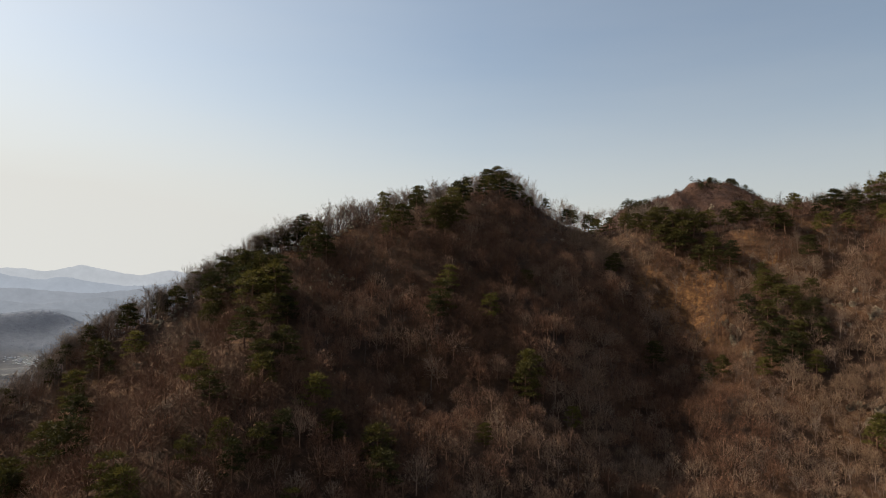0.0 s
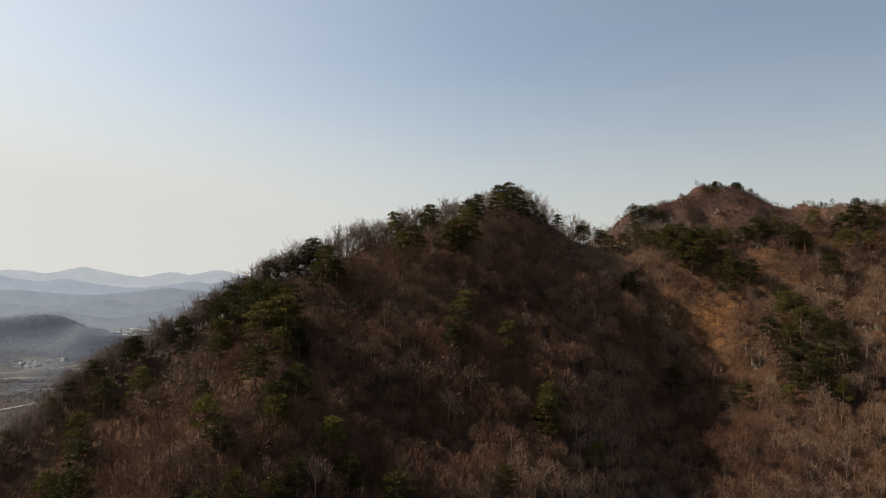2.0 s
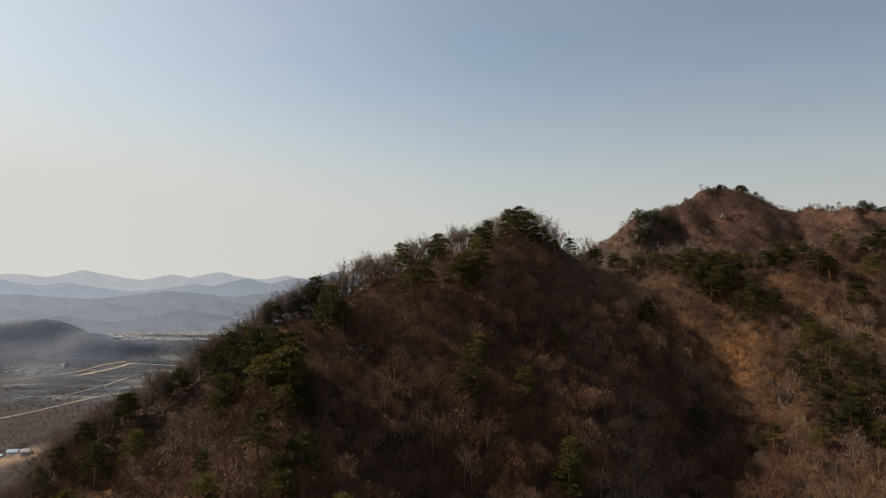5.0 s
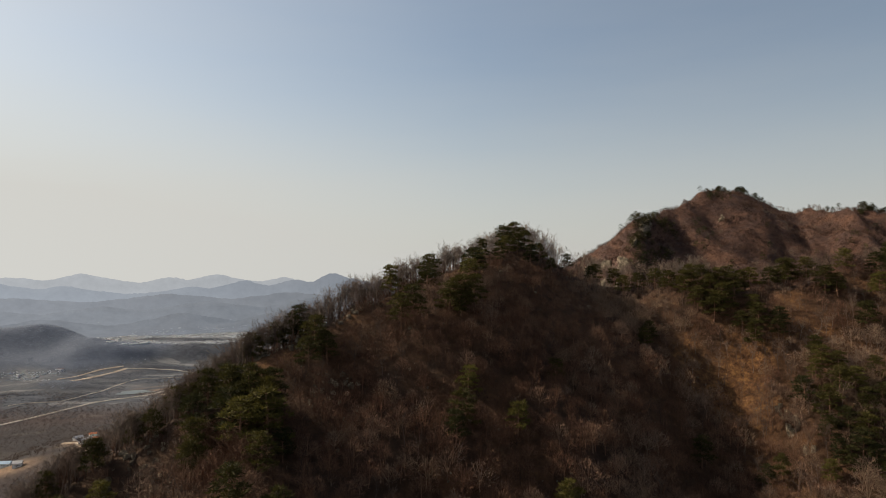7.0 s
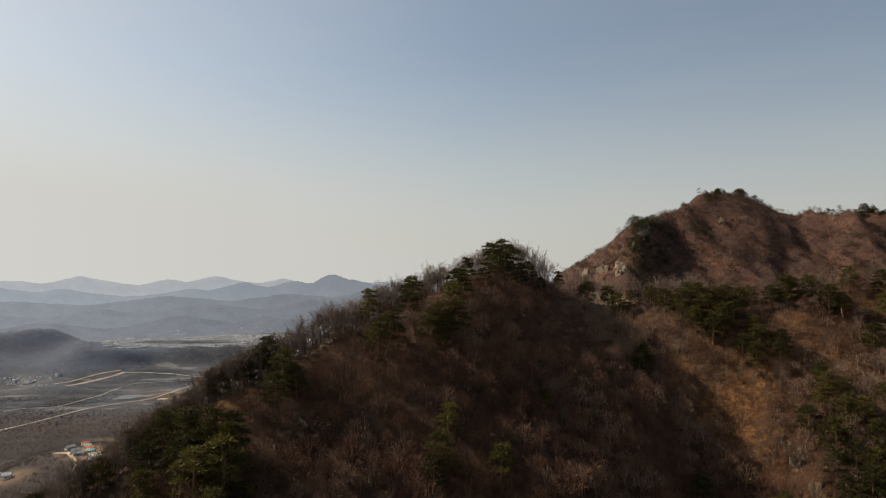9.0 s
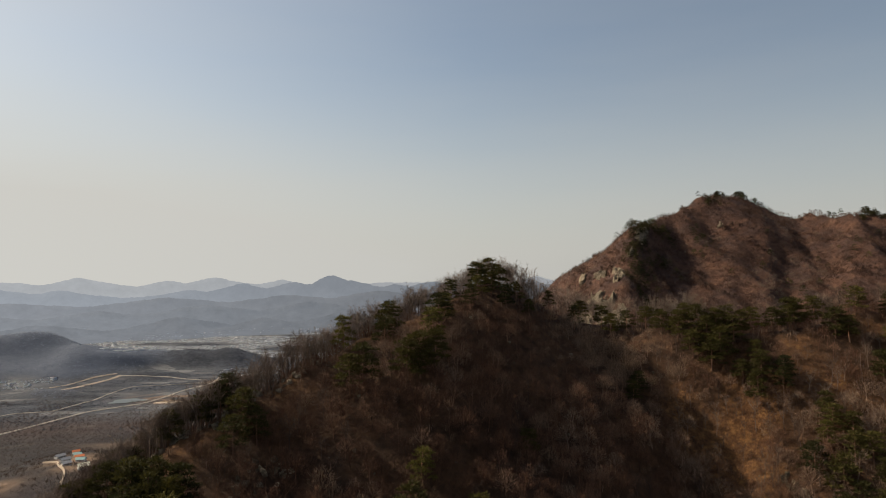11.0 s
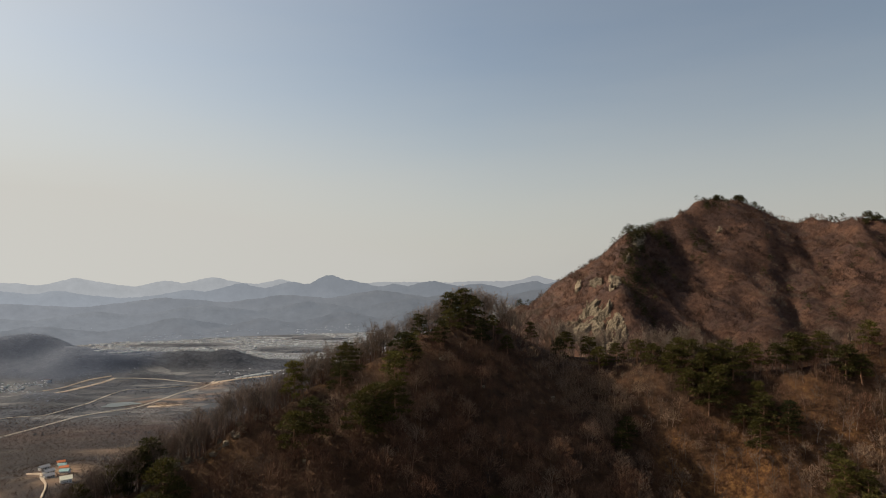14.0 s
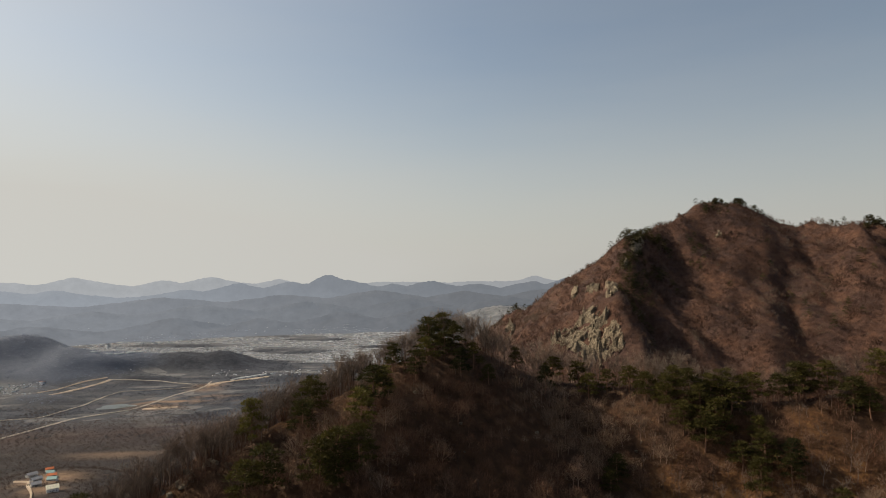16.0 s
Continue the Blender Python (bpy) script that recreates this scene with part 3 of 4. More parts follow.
for grove, spots in PINES.items():
    for x, y, size in spots:
        x, y = x + rng.uniform(-0.5, 0.5), y + rng.uniform(-0.5, 0.5)
        k, size = rng.randint(9), size * rng.uniform(0.92, 1.08)
        tree = empty_thing("pine_tree", x, y, 0, "", "tree")
        tagged(tree, {"summit": "dark green mountain pine in the clump on the hilltop", "plateau": "tall dark green pine on the brushy plateau", "ridge crest": "small green pine among bare trees on the ridge"}.get(
            grove, "olive green mountain pine among leafless trees on the slope"), "tree", "pines of the " + grove)
        part("trunk", PINE_SHAPES[k][0], tree)
        part("crown", PINE_SHAPES[k][1], tree)
        tree.matrix_basis = pose(x, y, grow(x, y) - 0.15, 0, 0, rng.uniform(0, 360)) @ Matrix.Diagonal((size * rng.uniform(0.95, 1.25), size * rng.uniform(0.95, 1.25), size, 1))
        pine_at.append((x, y))
pine_at = np.array(pine_at)

# leafless trees: those along the crest one by one, the wooded slopes as a whole
BARE = [bare_shape(k, 8.0, 240, 8, 0.045, 1.5) for k in range(8)]
POLES = [bare_shape(60 + k, 8.0, 270, 9, 0.032, 2.0, 0.36) for k in range(8)]
DOMES = [dome_shape(20 + k, 6.2, 9, 320, 0.07) for k in range(10)]
step = 2.4
bx, by = np.meshgrid(np.arange(-120, 190, step), np.arange(64, 262, step))
bx = (bx + rng.uniform(-1.1, 1.1, bx.shape)).ravel()
by = (by + rng.uniform(-1.1, 1.1, by.shape)).ravel()
bz = height(bx, by)
keep = (np.abs(bx) < 0.78 * by + 8) & (bz > 196)
crest = np.array(RIDGES[0][0][1:10] + RIDGES[2][0][1:5], float)


def to_line(x, y, line):
    best, side = np.full(len(x), 1e9), np.zeros(len(x))
    for a, b in zip(line, line[1:]):
        d = b[:2] - a[:2]
        s = np.clip(((x - a[0]) * d[0] + (y - a[1]) * d[1]) / (d @ d), 0, 1)
        r = np.hypot(x - a[0] - s * d[0], y - a[1] - s * d[1])
        near = r < best
        side = np.where(near, d[0] * (y - a[1]) - d[1] * (x - a[0]), side)
        best = np.minimum(best, r)
    return best, side


CREST_SHARE = np.linalg.norm(np.diff(crest[:, :2], axis=0), axis=1) * np.where(np.arange(len(crest) - 1) < 3, 1.35, 1.0) * np.where(np.arange(len(crest) - 1) < 7, 1.0, np.where(np.arange(len(crest) - 1) < 9, 0.5, 0.3))
CREST_SHARE /= CREST_SHARE.sum()
gap, side = to_line(bx, by, crest)
keep &= ~((side > 0) & ((gap > 16) | (gap > 1) & (bx > 18) & (bx < 56)))
# thin cover on the rocky rib under the crest
rib = np.clip(sum(blob(bx, by, cx, cy, 3.2, 3.2) for cx, cy in ((-41, 137), (-37, 139), (-32, 142), (-27, 148), (-23, 154), (-18, 160), (-11, 165), (-23, 132), (-51, 119), (-51, 114), (-56, 105))), 0, 1)
keep &= rng.uniform(0, 1, len(bx)) > 0.6 * rib
# the dry grassy glade across the gully, and a thinner stand round it
keep &= rng.uniform(0, 1, len(bx)) > 0.45 * glade_at(bx, by)
keep &= np.min(np.hypot(bx[:, None] - pine_at[:, 0], by[:, None] - pine_at[:, 1]), 1) > 1.5
below = (side <= 0) & (gap > 3) & (gap < 11)  # brushy strip just under the crest
bx, by, bz, gap, below = bx[keep], by[keep], bz[keep], gap[keep], below[keep]
size = rng.uniform(0.6, 1.12, len(bx)) * np.where(waves(bx, by, 30, 8) > 0, 1.0, 0.82) * np.where(below, np.where((bx > 20) & (bx < 60), 0.5, np.where(gap < 8, 0.66, 0.85)), 1.0) * (1 - 0.45 * blob(bx, by, 31, 178, 8, 13))
singles = [(fast_mesh("bare_trunk", *t, TREE_BARK), fast_mesh("bare_crown", *c, TREE_TWIGS)) for t, c in BARE]
for i in range(300):
    k = rng.choice(len(crest) - 1, p=CREST_SHARE)
    s = rng.uniform()
    x, y = crest[k][:2] + s * (crest[k + 1][:2] - crest[k][:2]) + rng.normal(0, 1.6, 2) + ((-2.1, 2.4) if k < 5 else (-1.3, 1.6))
    tree = tagged(new("bare_tree"), "slender leafless oak with grey-brown twigs on the ridge crest", "tree", "leafless trees along the crest")
    t, c = singles[rng.randint(8)]
    part("trunk", t, tree)
    part("crown", c, tree)
    s = rng.uniform(0.8, 1.05) * (0.86 if x < -48 else 1.0 if x < -25 else 1.1 if 22 < x < 54 else 0.84 if 0 < x <= 22 else 0.98)
    tree.matrix_basis = pose(x, y, grow(x, y) - 0.1, rng.uniform(-4, 4), rng.uniform(-4, 4), rng.uniform(0, 360)) @ Matrix.Scale(s, 4)
rest = np.where((gap > 3) | (bx < -60) | (bx > 80))[0]
spots = np.stack([bx, by, bz - 0.1, size], -1)[rest]
slim = rng.uniform(0, 1, len(rest)) < np.where(gap[rest] < 13, 0.3, np.where(bx[rest] > 55, 0.24 + 0.6 * glade_at(bx[rest], by[rest]), 0.03))
both = [(np.concatenate([t[0], c[0]]), np.concatenate([t[1], c[1] + len(t[0])])) for t, c in BARE]
# sunlit slopes painted as paler trees, shaded ones darker: x, y, reach, reach, shift
SUN_SHADE_TONES = [(89, 107, 17, 26, 0.16), (70, 118, 12, 10, 0.1), (-20, 86, 10, 8, 0.38), (-34, 126, 13, 17, -0.2), (-32, 119, 12, 12, -0.14), (-25, 97, 9, 8, 0.06), (-11, 128, 9, 12, 0.24), (-4, 117, 12, 14, 0.26), (8, 99, 14, 12, 0.1), (82, 134, 10, 14, 0.18), (-4, 150, 12, 14, -0.14),
          (15, 154, 11, 18, -0.32), (22, 118, 26, 34, 0.16), (35, 134, 8, 14, 0.22), (60, 161, 8, 12, 0.14), (-60, 98, 10, 14, -0.02), (42, 192, 19, 22, 0.5)]
stand_tone = 0.25 * smooth(spots[:, 0], 42, 66) * (1 - smooth(spots[:, 1], 170, 184)) + 0.04 * smooth(-spots[:, 0], 30, 50)
for cx, cy, wide, deep, shift in SUN_SHADE_TONES:
    stand_tone = stand_tone + shift * blob(spots[:, 0], spots[:, 1], cx, cy, wide, deep)
woods = new("leafless_woodland", sow("leafless_woodland", DOMES, spots[~slim], TWIGS, 3, 40, stand_tone[~slim]))
tagged(woods, "leafless grey-brown oak wood covering the hillside", "woodland", kind="stuff")
k = rng.choice(len(crest) - 1, 560, p=CREST_SHARE)
s = rng.uniform(0, 1, 560)[:, None]
line = crest[k, :2] + s * (crest[k + 1, :2] - crest[k, :2]) + rng.normal(0, 2.0, (560, 2)) + np.where((k < 5)[:, None], (-2.5, 2.8), (-1.5, 1.8))
more = np.stack([line[:, 0], line[:, 1], height(line[:, 0], line[:, 1]) - 0.1, rng.uniform(0.76, 1.02, 560) * (1 - 0.16 * smooth(-line[:, 0], 38, 60)) * (1 - 0.2 * blob(line[:, 0], line[:, 1], 10, 186, 10, 12)) * (1 + 0.22 * blob(line[:, 0], line[:, 1], 36, 206, 12, 14))], -1)
slender = new("slender_woodland", sow("slender_woodland", both, spots[slim] * (1, 1, 1, 0.85), BARK, 13, 40, stand_tone[slim] - 0.4))
poles = [(np.concatenate([t[0], c[0]]), np.concatenate([t[1], c[1] + len(t[0])])) for t, c in POLES]
# crest trees on the saddle toned paler, as if sunlit
fringe = new("crest_woodland", sow("crest_woodland", poles, more, BARK, 17, 40, 0.12 + 0.4 * blob(more[:, 0], more[:, 1], 40, 200, 18, 20)))
tagged(fringe, "close fringe of tall pale leafless trees along the ridge crest", "woodland", kind="stuff")
tagged(slender, "slender grey leafless saplings standing among the oaks", "woodland", kind="stuff")

# low brush and saplings under and between the trees
qx, qy = rng.uniform(-80, 115, 9000), rng.uniform(84, 205, 9000)
gap_q, side_q = to_line(qx, qy, crest)
ok = (np.abs(qx) < 0.75 * qy) & ~((side_q > 0) & (gap_q > 10)) & (rng.uniform(0, 1, 9000) < np.where((gap_q < 14) | (glade_at(qx, qy) > 0.2), 0.85, 0.25))
qx, qy = qx[ok], qy[ok]
BRUSH = [clump_shape(220 + k, 2.0, 0.9, 20, 0.06) for k in range(6)]
tagged(new("brush", sow("brush", BRUSH, np.stack([qx, qy, height(qx, qy) - 0.05, rng.uniform(0.5, 1.1, len(qx))], -1), TWIGS, 63, 25, 0.05)), "low leafless brush and dry stalks between the trees", "brush", kind="stuff")

# far slopes: the massif and the apron above the valley
FAR = [clump_shape(100 + k, 4.2, 2.1, 24, 0.3) for k in range(8)]
fx, fy = np.meshgrid(np.arange(20, 620, 3.0), np.arange(410, 745, 3.0))
fx = (fx + rng.uniform(-1.8, 1.8, fx.shape)).ravel()
fy = (fy + rng.uniform(-1.8, 1.8, fy.shape)).ravel()
fz = height(fx, fy)
bare_rock = sum(blob(fx, fy, *c) for c in ((121, 521, 14, 28), (147, 548, 5, 12), (190, 628, 5, 12), (130, 605, 4, 7), (141, 582, 4, 10)))
ok = (rng.uniform(0, 1, len(fx)) > 1.3 * bare_rock) & (fz > 215) & (fx < 0.78 * fy - 10) & (fx > 0.06 * fy) & (height(fx, fy + 6) > fz - 1.5)
spots = np.stack([fx, fy, fz - 0.6, rng.uniform(0.6, 1.05, len(fx)) * (1 + 0.4 * waves(fx, fy, 18, 35))], -1)[ok]
far_woods = new("massif_woodland", sow("massif_woodland", FAR, spots, SCRUB, 4, 55, 0.2 * waves(spots[:, 0], spots[:, 1], 110, 33) + 0.28 * waves(spots[:, 0], spots[:, 1], 16, 34)))
tagged(far_woods, "leafless russet and grey scrub wood on the far mountain", "woodland", kind="stuff")
LOW = [clump_shape(140 + k, 3.8, 3.0, 15, 0.48) for k in range(6)]
ax, ay = np.meshgrid(np.arange(-1000, 60, 7.2), np.arange(420, 1450, 7.2))
ax = (ax + rng.uniform(-4, 4, ax.shape)).ravel()
ay = (ay + rng.uniform(-4, 4, ay.shape)).ravel()
ok = (ax > -0.8 * ay) & (ax < -0.06 * ay) & (waves(ax, ay, 140, 12) > -2.0 + 2.2 * smooth(ay, 1050, 1450)) & (np.hypot(ax + 350, (ay - 650) * 0.7) > 26) & (np.hypot(ax + 370, ay - 556) > 24)
ok &= np.hypot((ax + 318), ay - 592) > 15
ok &= ~((np.abs(ay - 1072) < 12) & (ax < -430) & (ax > -585))
spots = np.stack([ax, ay, height(ax, ay) - 0.4, rng.uniform(0.6, 1.15, len(ax))], -1)[ok]
apron = new("foothill_woodland", sow("foothill_woodland", LOW, spots, FOOT_TWIGS, 6, 120))
tagged(apron, "leafless brown wood on the foothills above the valley", "woodland", kind="stuff")
ROUND = [clump_shape(180 + k, 3.2, 3.6, 13, 0.7) for k in range(6)]
vx, vy = rng.uniform(-2100, 500, 60000), rng.uniform(1180, 2900, 60000)
vz = height(vx, vy)
ok = (vx > -0.82 * vy) & (vx < 0.25 * vy) & (rng.uniform(0.15, 1, 60000) < copse(vx, vy, vz)) & (np.hypot(vx + 698, vy - 1448) > 48) & (rng.uniform(0, 1, 60000) < 0.65)
spots = np.stack([vx, vy, vz - 0.5, rng.uniform(0.8, 1.5, len(vx))], -1)[ok]
hedges = []
for _ in range(60):
    x, y = rng.uniform(-1300, -200), rng.uniform(1250, 2250)
    a, long = rng.normal(0.25, 0.25), rng.uniform(60, 220)
    for k in range(int(long / 4)):
        hedges.append((x + 4 * k * math.cos(a) + rng.normal(0, 1.5), y + 4 * k * math.sin(a) + rng.normal(0, 1.5), 0.0, rng.uniform(0.6, 1.0)))
hedges = np.array(hedges)
hedges = hedges[np.hypot(hedges[:, 0] + 698, hedges[:, 1] - 1448) > 48]
hedges[:, 2] = height(hedges[:, 0], hedges[:, 1]) - 0.4
spots = np.concatenate([spots, hedges])
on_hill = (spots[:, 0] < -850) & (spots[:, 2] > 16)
tagged(new("hill_woodland", sow("hill_woodland", ROUND, spots[on_hill], HAZY_HILL_TWIGS, 26, 120)), "leafless wood covering the hill at the side of the valley, tinted blue-grey with painted haze", "woodland", kind="stuff")
valley_woods = new("valley_woodland", sow("valley_woodland", ROUND, spots[~on_hill], HAZY_VALLEY_TWIGS, 16, 200))
tagged(valley_woods, "leafless woods and hedges on the low hills of the valley, greyed with painted haze", "woodland", kind="stuff")



# ---- distance: ranges on the horizon, glowing with painted haze ----
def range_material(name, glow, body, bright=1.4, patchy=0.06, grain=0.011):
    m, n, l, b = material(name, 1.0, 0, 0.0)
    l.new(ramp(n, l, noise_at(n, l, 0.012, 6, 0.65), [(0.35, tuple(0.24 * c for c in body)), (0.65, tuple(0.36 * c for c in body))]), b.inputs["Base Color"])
    # distance haze goes in as emission colour over a dimmed base
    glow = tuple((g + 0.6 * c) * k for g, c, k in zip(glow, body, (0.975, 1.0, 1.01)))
    # the painted haze glows brighter towards the sun
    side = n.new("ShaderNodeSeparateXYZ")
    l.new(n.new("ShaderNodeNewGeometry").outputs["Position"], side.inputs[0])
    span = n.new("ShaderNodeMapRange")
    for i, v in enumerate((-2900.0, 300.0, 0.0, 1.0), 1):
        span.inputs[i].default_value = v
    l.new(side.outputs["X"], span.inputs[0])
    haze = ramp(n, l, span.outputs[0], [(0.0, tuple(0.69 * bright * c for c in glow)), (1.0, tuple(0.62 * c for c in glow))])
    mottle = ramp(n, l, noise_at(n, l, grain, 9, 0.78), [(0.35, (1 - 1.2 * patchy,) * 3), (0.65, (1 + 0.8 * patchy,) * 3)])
    foot = n.new("ShaderNodeMapRange")  # mist painted in as a stronger glow low down
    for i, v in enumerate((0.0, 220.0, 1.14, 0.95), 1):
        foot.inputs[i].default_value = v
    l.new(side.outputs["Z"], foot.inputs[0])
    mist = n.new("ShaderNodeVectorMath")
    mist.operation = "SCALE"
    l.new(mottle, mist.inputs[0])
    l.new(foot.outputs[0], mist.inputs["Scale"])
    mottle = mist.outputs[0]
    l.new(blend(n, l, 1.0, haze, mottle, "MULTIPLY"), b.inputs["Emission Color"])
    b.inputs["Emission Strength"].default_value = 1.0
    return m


def far_range(name, away, floor, peaks, glow, body, seed, label, patchy=0.06, villages=()):
    """A chain of hills on an arc round the view, crest heights in degrees above the level."""
    az = np.arange(-44, 26, 0.12)
    rise = np.zeros(len(az))
    for a, e, w in peaks:
        rise = np.maximum(rise, (e - floor) * np.exp(-np.abs((az - a) / w) ** 1.4))
    rise = np.convolve(rise, np.ones(5) / 5, "same") + floor
    rise = rise + 0.04 * waves(az * 100, az * 0 + seed, 130, seed) + 0.025 * waves(az * 100, az * 0, 34, seed + 1)
    top = 292 + away * np.tan(np.radians(rise))
    rows = []
    for k, s in enumerate((-0.12, 0.0, 0.12, 0.28, 0.5, 0.75, 1.0)):
        r = away - 230 * s + 25 * waves(az * 60, az * 0 + 25 * k, 260, seed + 2) * (s > 0)
        z = top * np.clip(1 - abs(s), 0, 1) ** 1.25 + (9 * waves(az * 60, az * 0 + 40 * k, 230, seed + 3) * (0 < s < 1)) - 4
        rows.append(np.stack([16 + r * np.sin(np.radians(az)), 59 + r * np.cos(np.radians(az)), z], -1))
    v = np.concatenate(rows)
    i = np.arange(len(v)).reshape(7, -1)
    q = np.stack([i[:-1, :-1], i[1:, :-1], i[1:, 1:], i[:-1, 1:]], -1).reshape(-1, 4)
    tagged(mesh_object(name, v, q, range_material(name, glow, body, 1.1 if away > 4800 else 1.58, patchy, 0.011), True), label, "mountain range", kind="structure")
    r = np.random.RandomState(seed + 9)
    for a, s, count in villages:  # pale villages on the lower slopes
        for _ in range(count):
            i = int((a + r.normal(0, 1.2) + 44) / 0.12)
            p = rows[s][i] + (rows[s + 1][i] - rows[s][i]) * r.uniform(0, 1)
            SLOPE_HOUSES.append((p[0], p[1], r.uniform(2.5, 6), r.uniform(2, 4), r.uniform(0.6, 1.0), r.normal(0.2, 0.3), p[2]))


SLOPE_HOUSES = []
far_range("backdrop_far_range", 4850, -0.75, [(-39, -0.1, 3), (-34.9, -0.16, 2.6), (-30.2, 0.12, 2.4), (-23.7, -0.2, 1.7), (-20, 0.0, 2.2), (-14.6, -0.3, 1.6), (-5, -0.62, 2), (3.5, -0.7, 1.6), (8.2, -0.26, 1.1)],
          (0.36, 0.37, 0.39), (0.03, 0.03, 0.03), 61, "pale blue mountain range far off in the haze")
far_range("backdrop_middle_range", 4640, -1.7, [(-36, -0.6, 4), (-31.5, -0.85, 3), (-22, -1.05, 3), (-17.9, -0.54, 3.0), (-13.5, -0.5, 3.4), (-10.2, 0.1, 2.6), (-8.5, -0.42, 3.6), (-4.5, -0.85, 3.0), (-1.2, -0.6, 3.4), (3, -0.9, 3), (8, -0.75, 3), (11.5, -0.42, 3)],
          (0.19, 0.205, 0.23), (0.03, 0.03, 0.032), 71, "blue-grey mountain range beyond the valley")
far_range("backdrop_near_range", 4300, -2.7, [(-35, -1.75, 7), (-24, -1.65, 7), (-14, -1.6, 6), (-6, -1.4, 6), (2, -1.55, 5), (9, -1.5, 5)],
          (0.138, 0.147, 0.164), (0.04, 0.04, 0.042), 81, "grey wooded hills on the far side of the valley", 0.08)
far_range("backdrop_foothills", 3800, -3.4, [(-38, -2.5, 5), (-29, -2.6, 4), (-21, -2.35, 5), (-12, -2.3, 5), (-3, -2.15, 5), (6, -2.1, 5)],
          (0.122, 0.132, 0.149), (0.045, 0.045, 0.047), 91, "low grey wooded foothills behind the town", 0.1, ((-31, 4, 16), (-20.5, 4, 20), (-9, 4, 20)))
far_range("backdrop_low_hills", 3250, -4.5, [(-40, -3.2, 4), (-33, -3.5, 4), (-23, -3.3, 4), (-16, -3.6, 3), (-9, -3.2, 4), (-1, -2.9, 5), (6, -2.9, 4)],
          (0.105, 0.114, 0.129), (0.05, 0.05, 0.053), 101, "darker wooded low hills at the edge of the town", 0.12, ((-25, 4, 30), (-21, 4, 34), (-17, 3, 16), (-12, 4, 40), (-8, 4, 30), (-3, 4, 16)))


# ---- the valley: roads, pond, town ----
def plain(name, stops, scale, rough=0.9, spec=0.2):
    m, n, l, b = material(name, rough, 0, spec)
    l.new(ramp(n, l, noise_at(n, l, scale, 5, 0.65), stops), b.inputs["Base Color"])
    return m


TRACK = plain("pale_dirt_track", [(0.35, (0.26, 0.225, 0.185)), (0.65, (0.39, 0.35, 0.3))], 0.05)
BARE_EARTH = plain("bare_sandy_earth", [(0.35, (0.27, 0.205, 0.15)), (0.65, (0.4, 0.33, 0.26))], 0.04)


def road(name, line, wide, mat, label):
    """A strip that follows the ground along a smooth line."""
    p = np.array(line, float)
    t = np.linspace(0, len(p) - 1, (len(p) - 1) * 8 + 1)
    x, y = np.interp(t, range(len(p)), p[:, 0]), np.interp(t, range(len(p)), p[:, 1])
    for _ in range(3):
        x[1:-1], y[1:-1] = (x[:-2] + 2 * x[1:-1] + x[2:]) / 4, (y[:-2] + 2 * y[1:-1] + y[2:]) / 4
    dx, dy = np.gradient(x), np.gradient(y)
    n = np.hypot(dx, dy)
    w = wide / 2 * (1 + 0.25 * waves(x, y, 60, 17))
    cols = []
    for s in (-1, -0.5, 0.5, 1):
        px, py = x - s * w * dy / n, y + s * w * dx / n
        cols.append(np.stack([px, py, height(px, py) + (1.1 if abs(s) < 1 else -1.0)], -1))
    v = np.stack(cols, 1).reshape(-1, 3)
    i = np.arange(len(v)).reshape(-1, 4)
    q = np.stack([i[:-1, :-1], i[:-1, 1:], i[1:, 1:], i[1:, :-1]], -1).reshape(-1, 4)
    tagged(mesh_object(name, v, q[:, ::-1], mat), label, "road", kind="structure")


road("road", [(-800, 1090), (-765, 1184), (-747, 1248), (-725, 1337), (-649, 1412), (-633, 1481), (-623, 1578), (-596, 1648), (-594, 1701), (-605, 1760)], 7.5, TRACK, "pale unpaved valley road curving past a pond")
road("road", [(-880, 1300), (-865, 1327), (-798, 1346), (-790, 1408), (-776, 1467), (-783, 1563), (-778, 1630), (-709, 1647), (-616, 1679)], 4.8, TRACK, "narrow pale farm road above the pond")
road("road", [(-864, 1743), (-803, 1754), (-737, 1758), (-624, 1719)], 5, TRACK, "thin pale track between winter fields")
road("earthwork", [(-930, 1545), (-911, 1609), (-884, 1684), (-864, 1743)], 12, BARE_EARTH, "freshly graded sandy strip on a building site")
road("earthwork", [(-965, 1600), (-936, 1633), (-913, 1710), (-879, 1756)], 8, BARE_EARTH, "second graded sandy strip beside the first")
road("road", [(-596, 1700), (-575, 1742), (-530, 1785), (-470, 1830)], 21, BARE_EARTH, "wide sandy junction by the greenhouses")
road("earthwork", [(-625, 1420), (-590, 1425), (-560, 1440)], 17, BARE_EARTH, "orange bare earth yard beside the road")
road("road", [(-302, 545), (-311, 566), (-318, 578), (-341, 608), (-360, 639), (-382, 652)], 2.6, BARE_EARTH, "pale dirt lane through the hamlet")

water, n, l, b = material("pond_water", 0.3, 0, 0.25)
b.inputs["Base Color"].default_value = (0.06, 0.072, 0.07, 1)
bump(n, l, b, noise_at(n, l, 0.3, 3), 0.15, 0.2)
ring = []
for k in range(36):
    a = 6.2832 * k / 36
    r = 1 + 0.14 * math.sin(3 * a + 1) + 0.08 * math.sin(5 * a)
    ring.append((-698 + 34 * r * math.cos(a) + 8 * math.sin(a), 1448 + 27 * r * math.sin(a)))
pz = sum(grow(x, y) for x, y in ring) / 36 + 0.5
bm = bmesh.new()
top = [bm.verts.new((x, y, pz)) for x, y in ring]
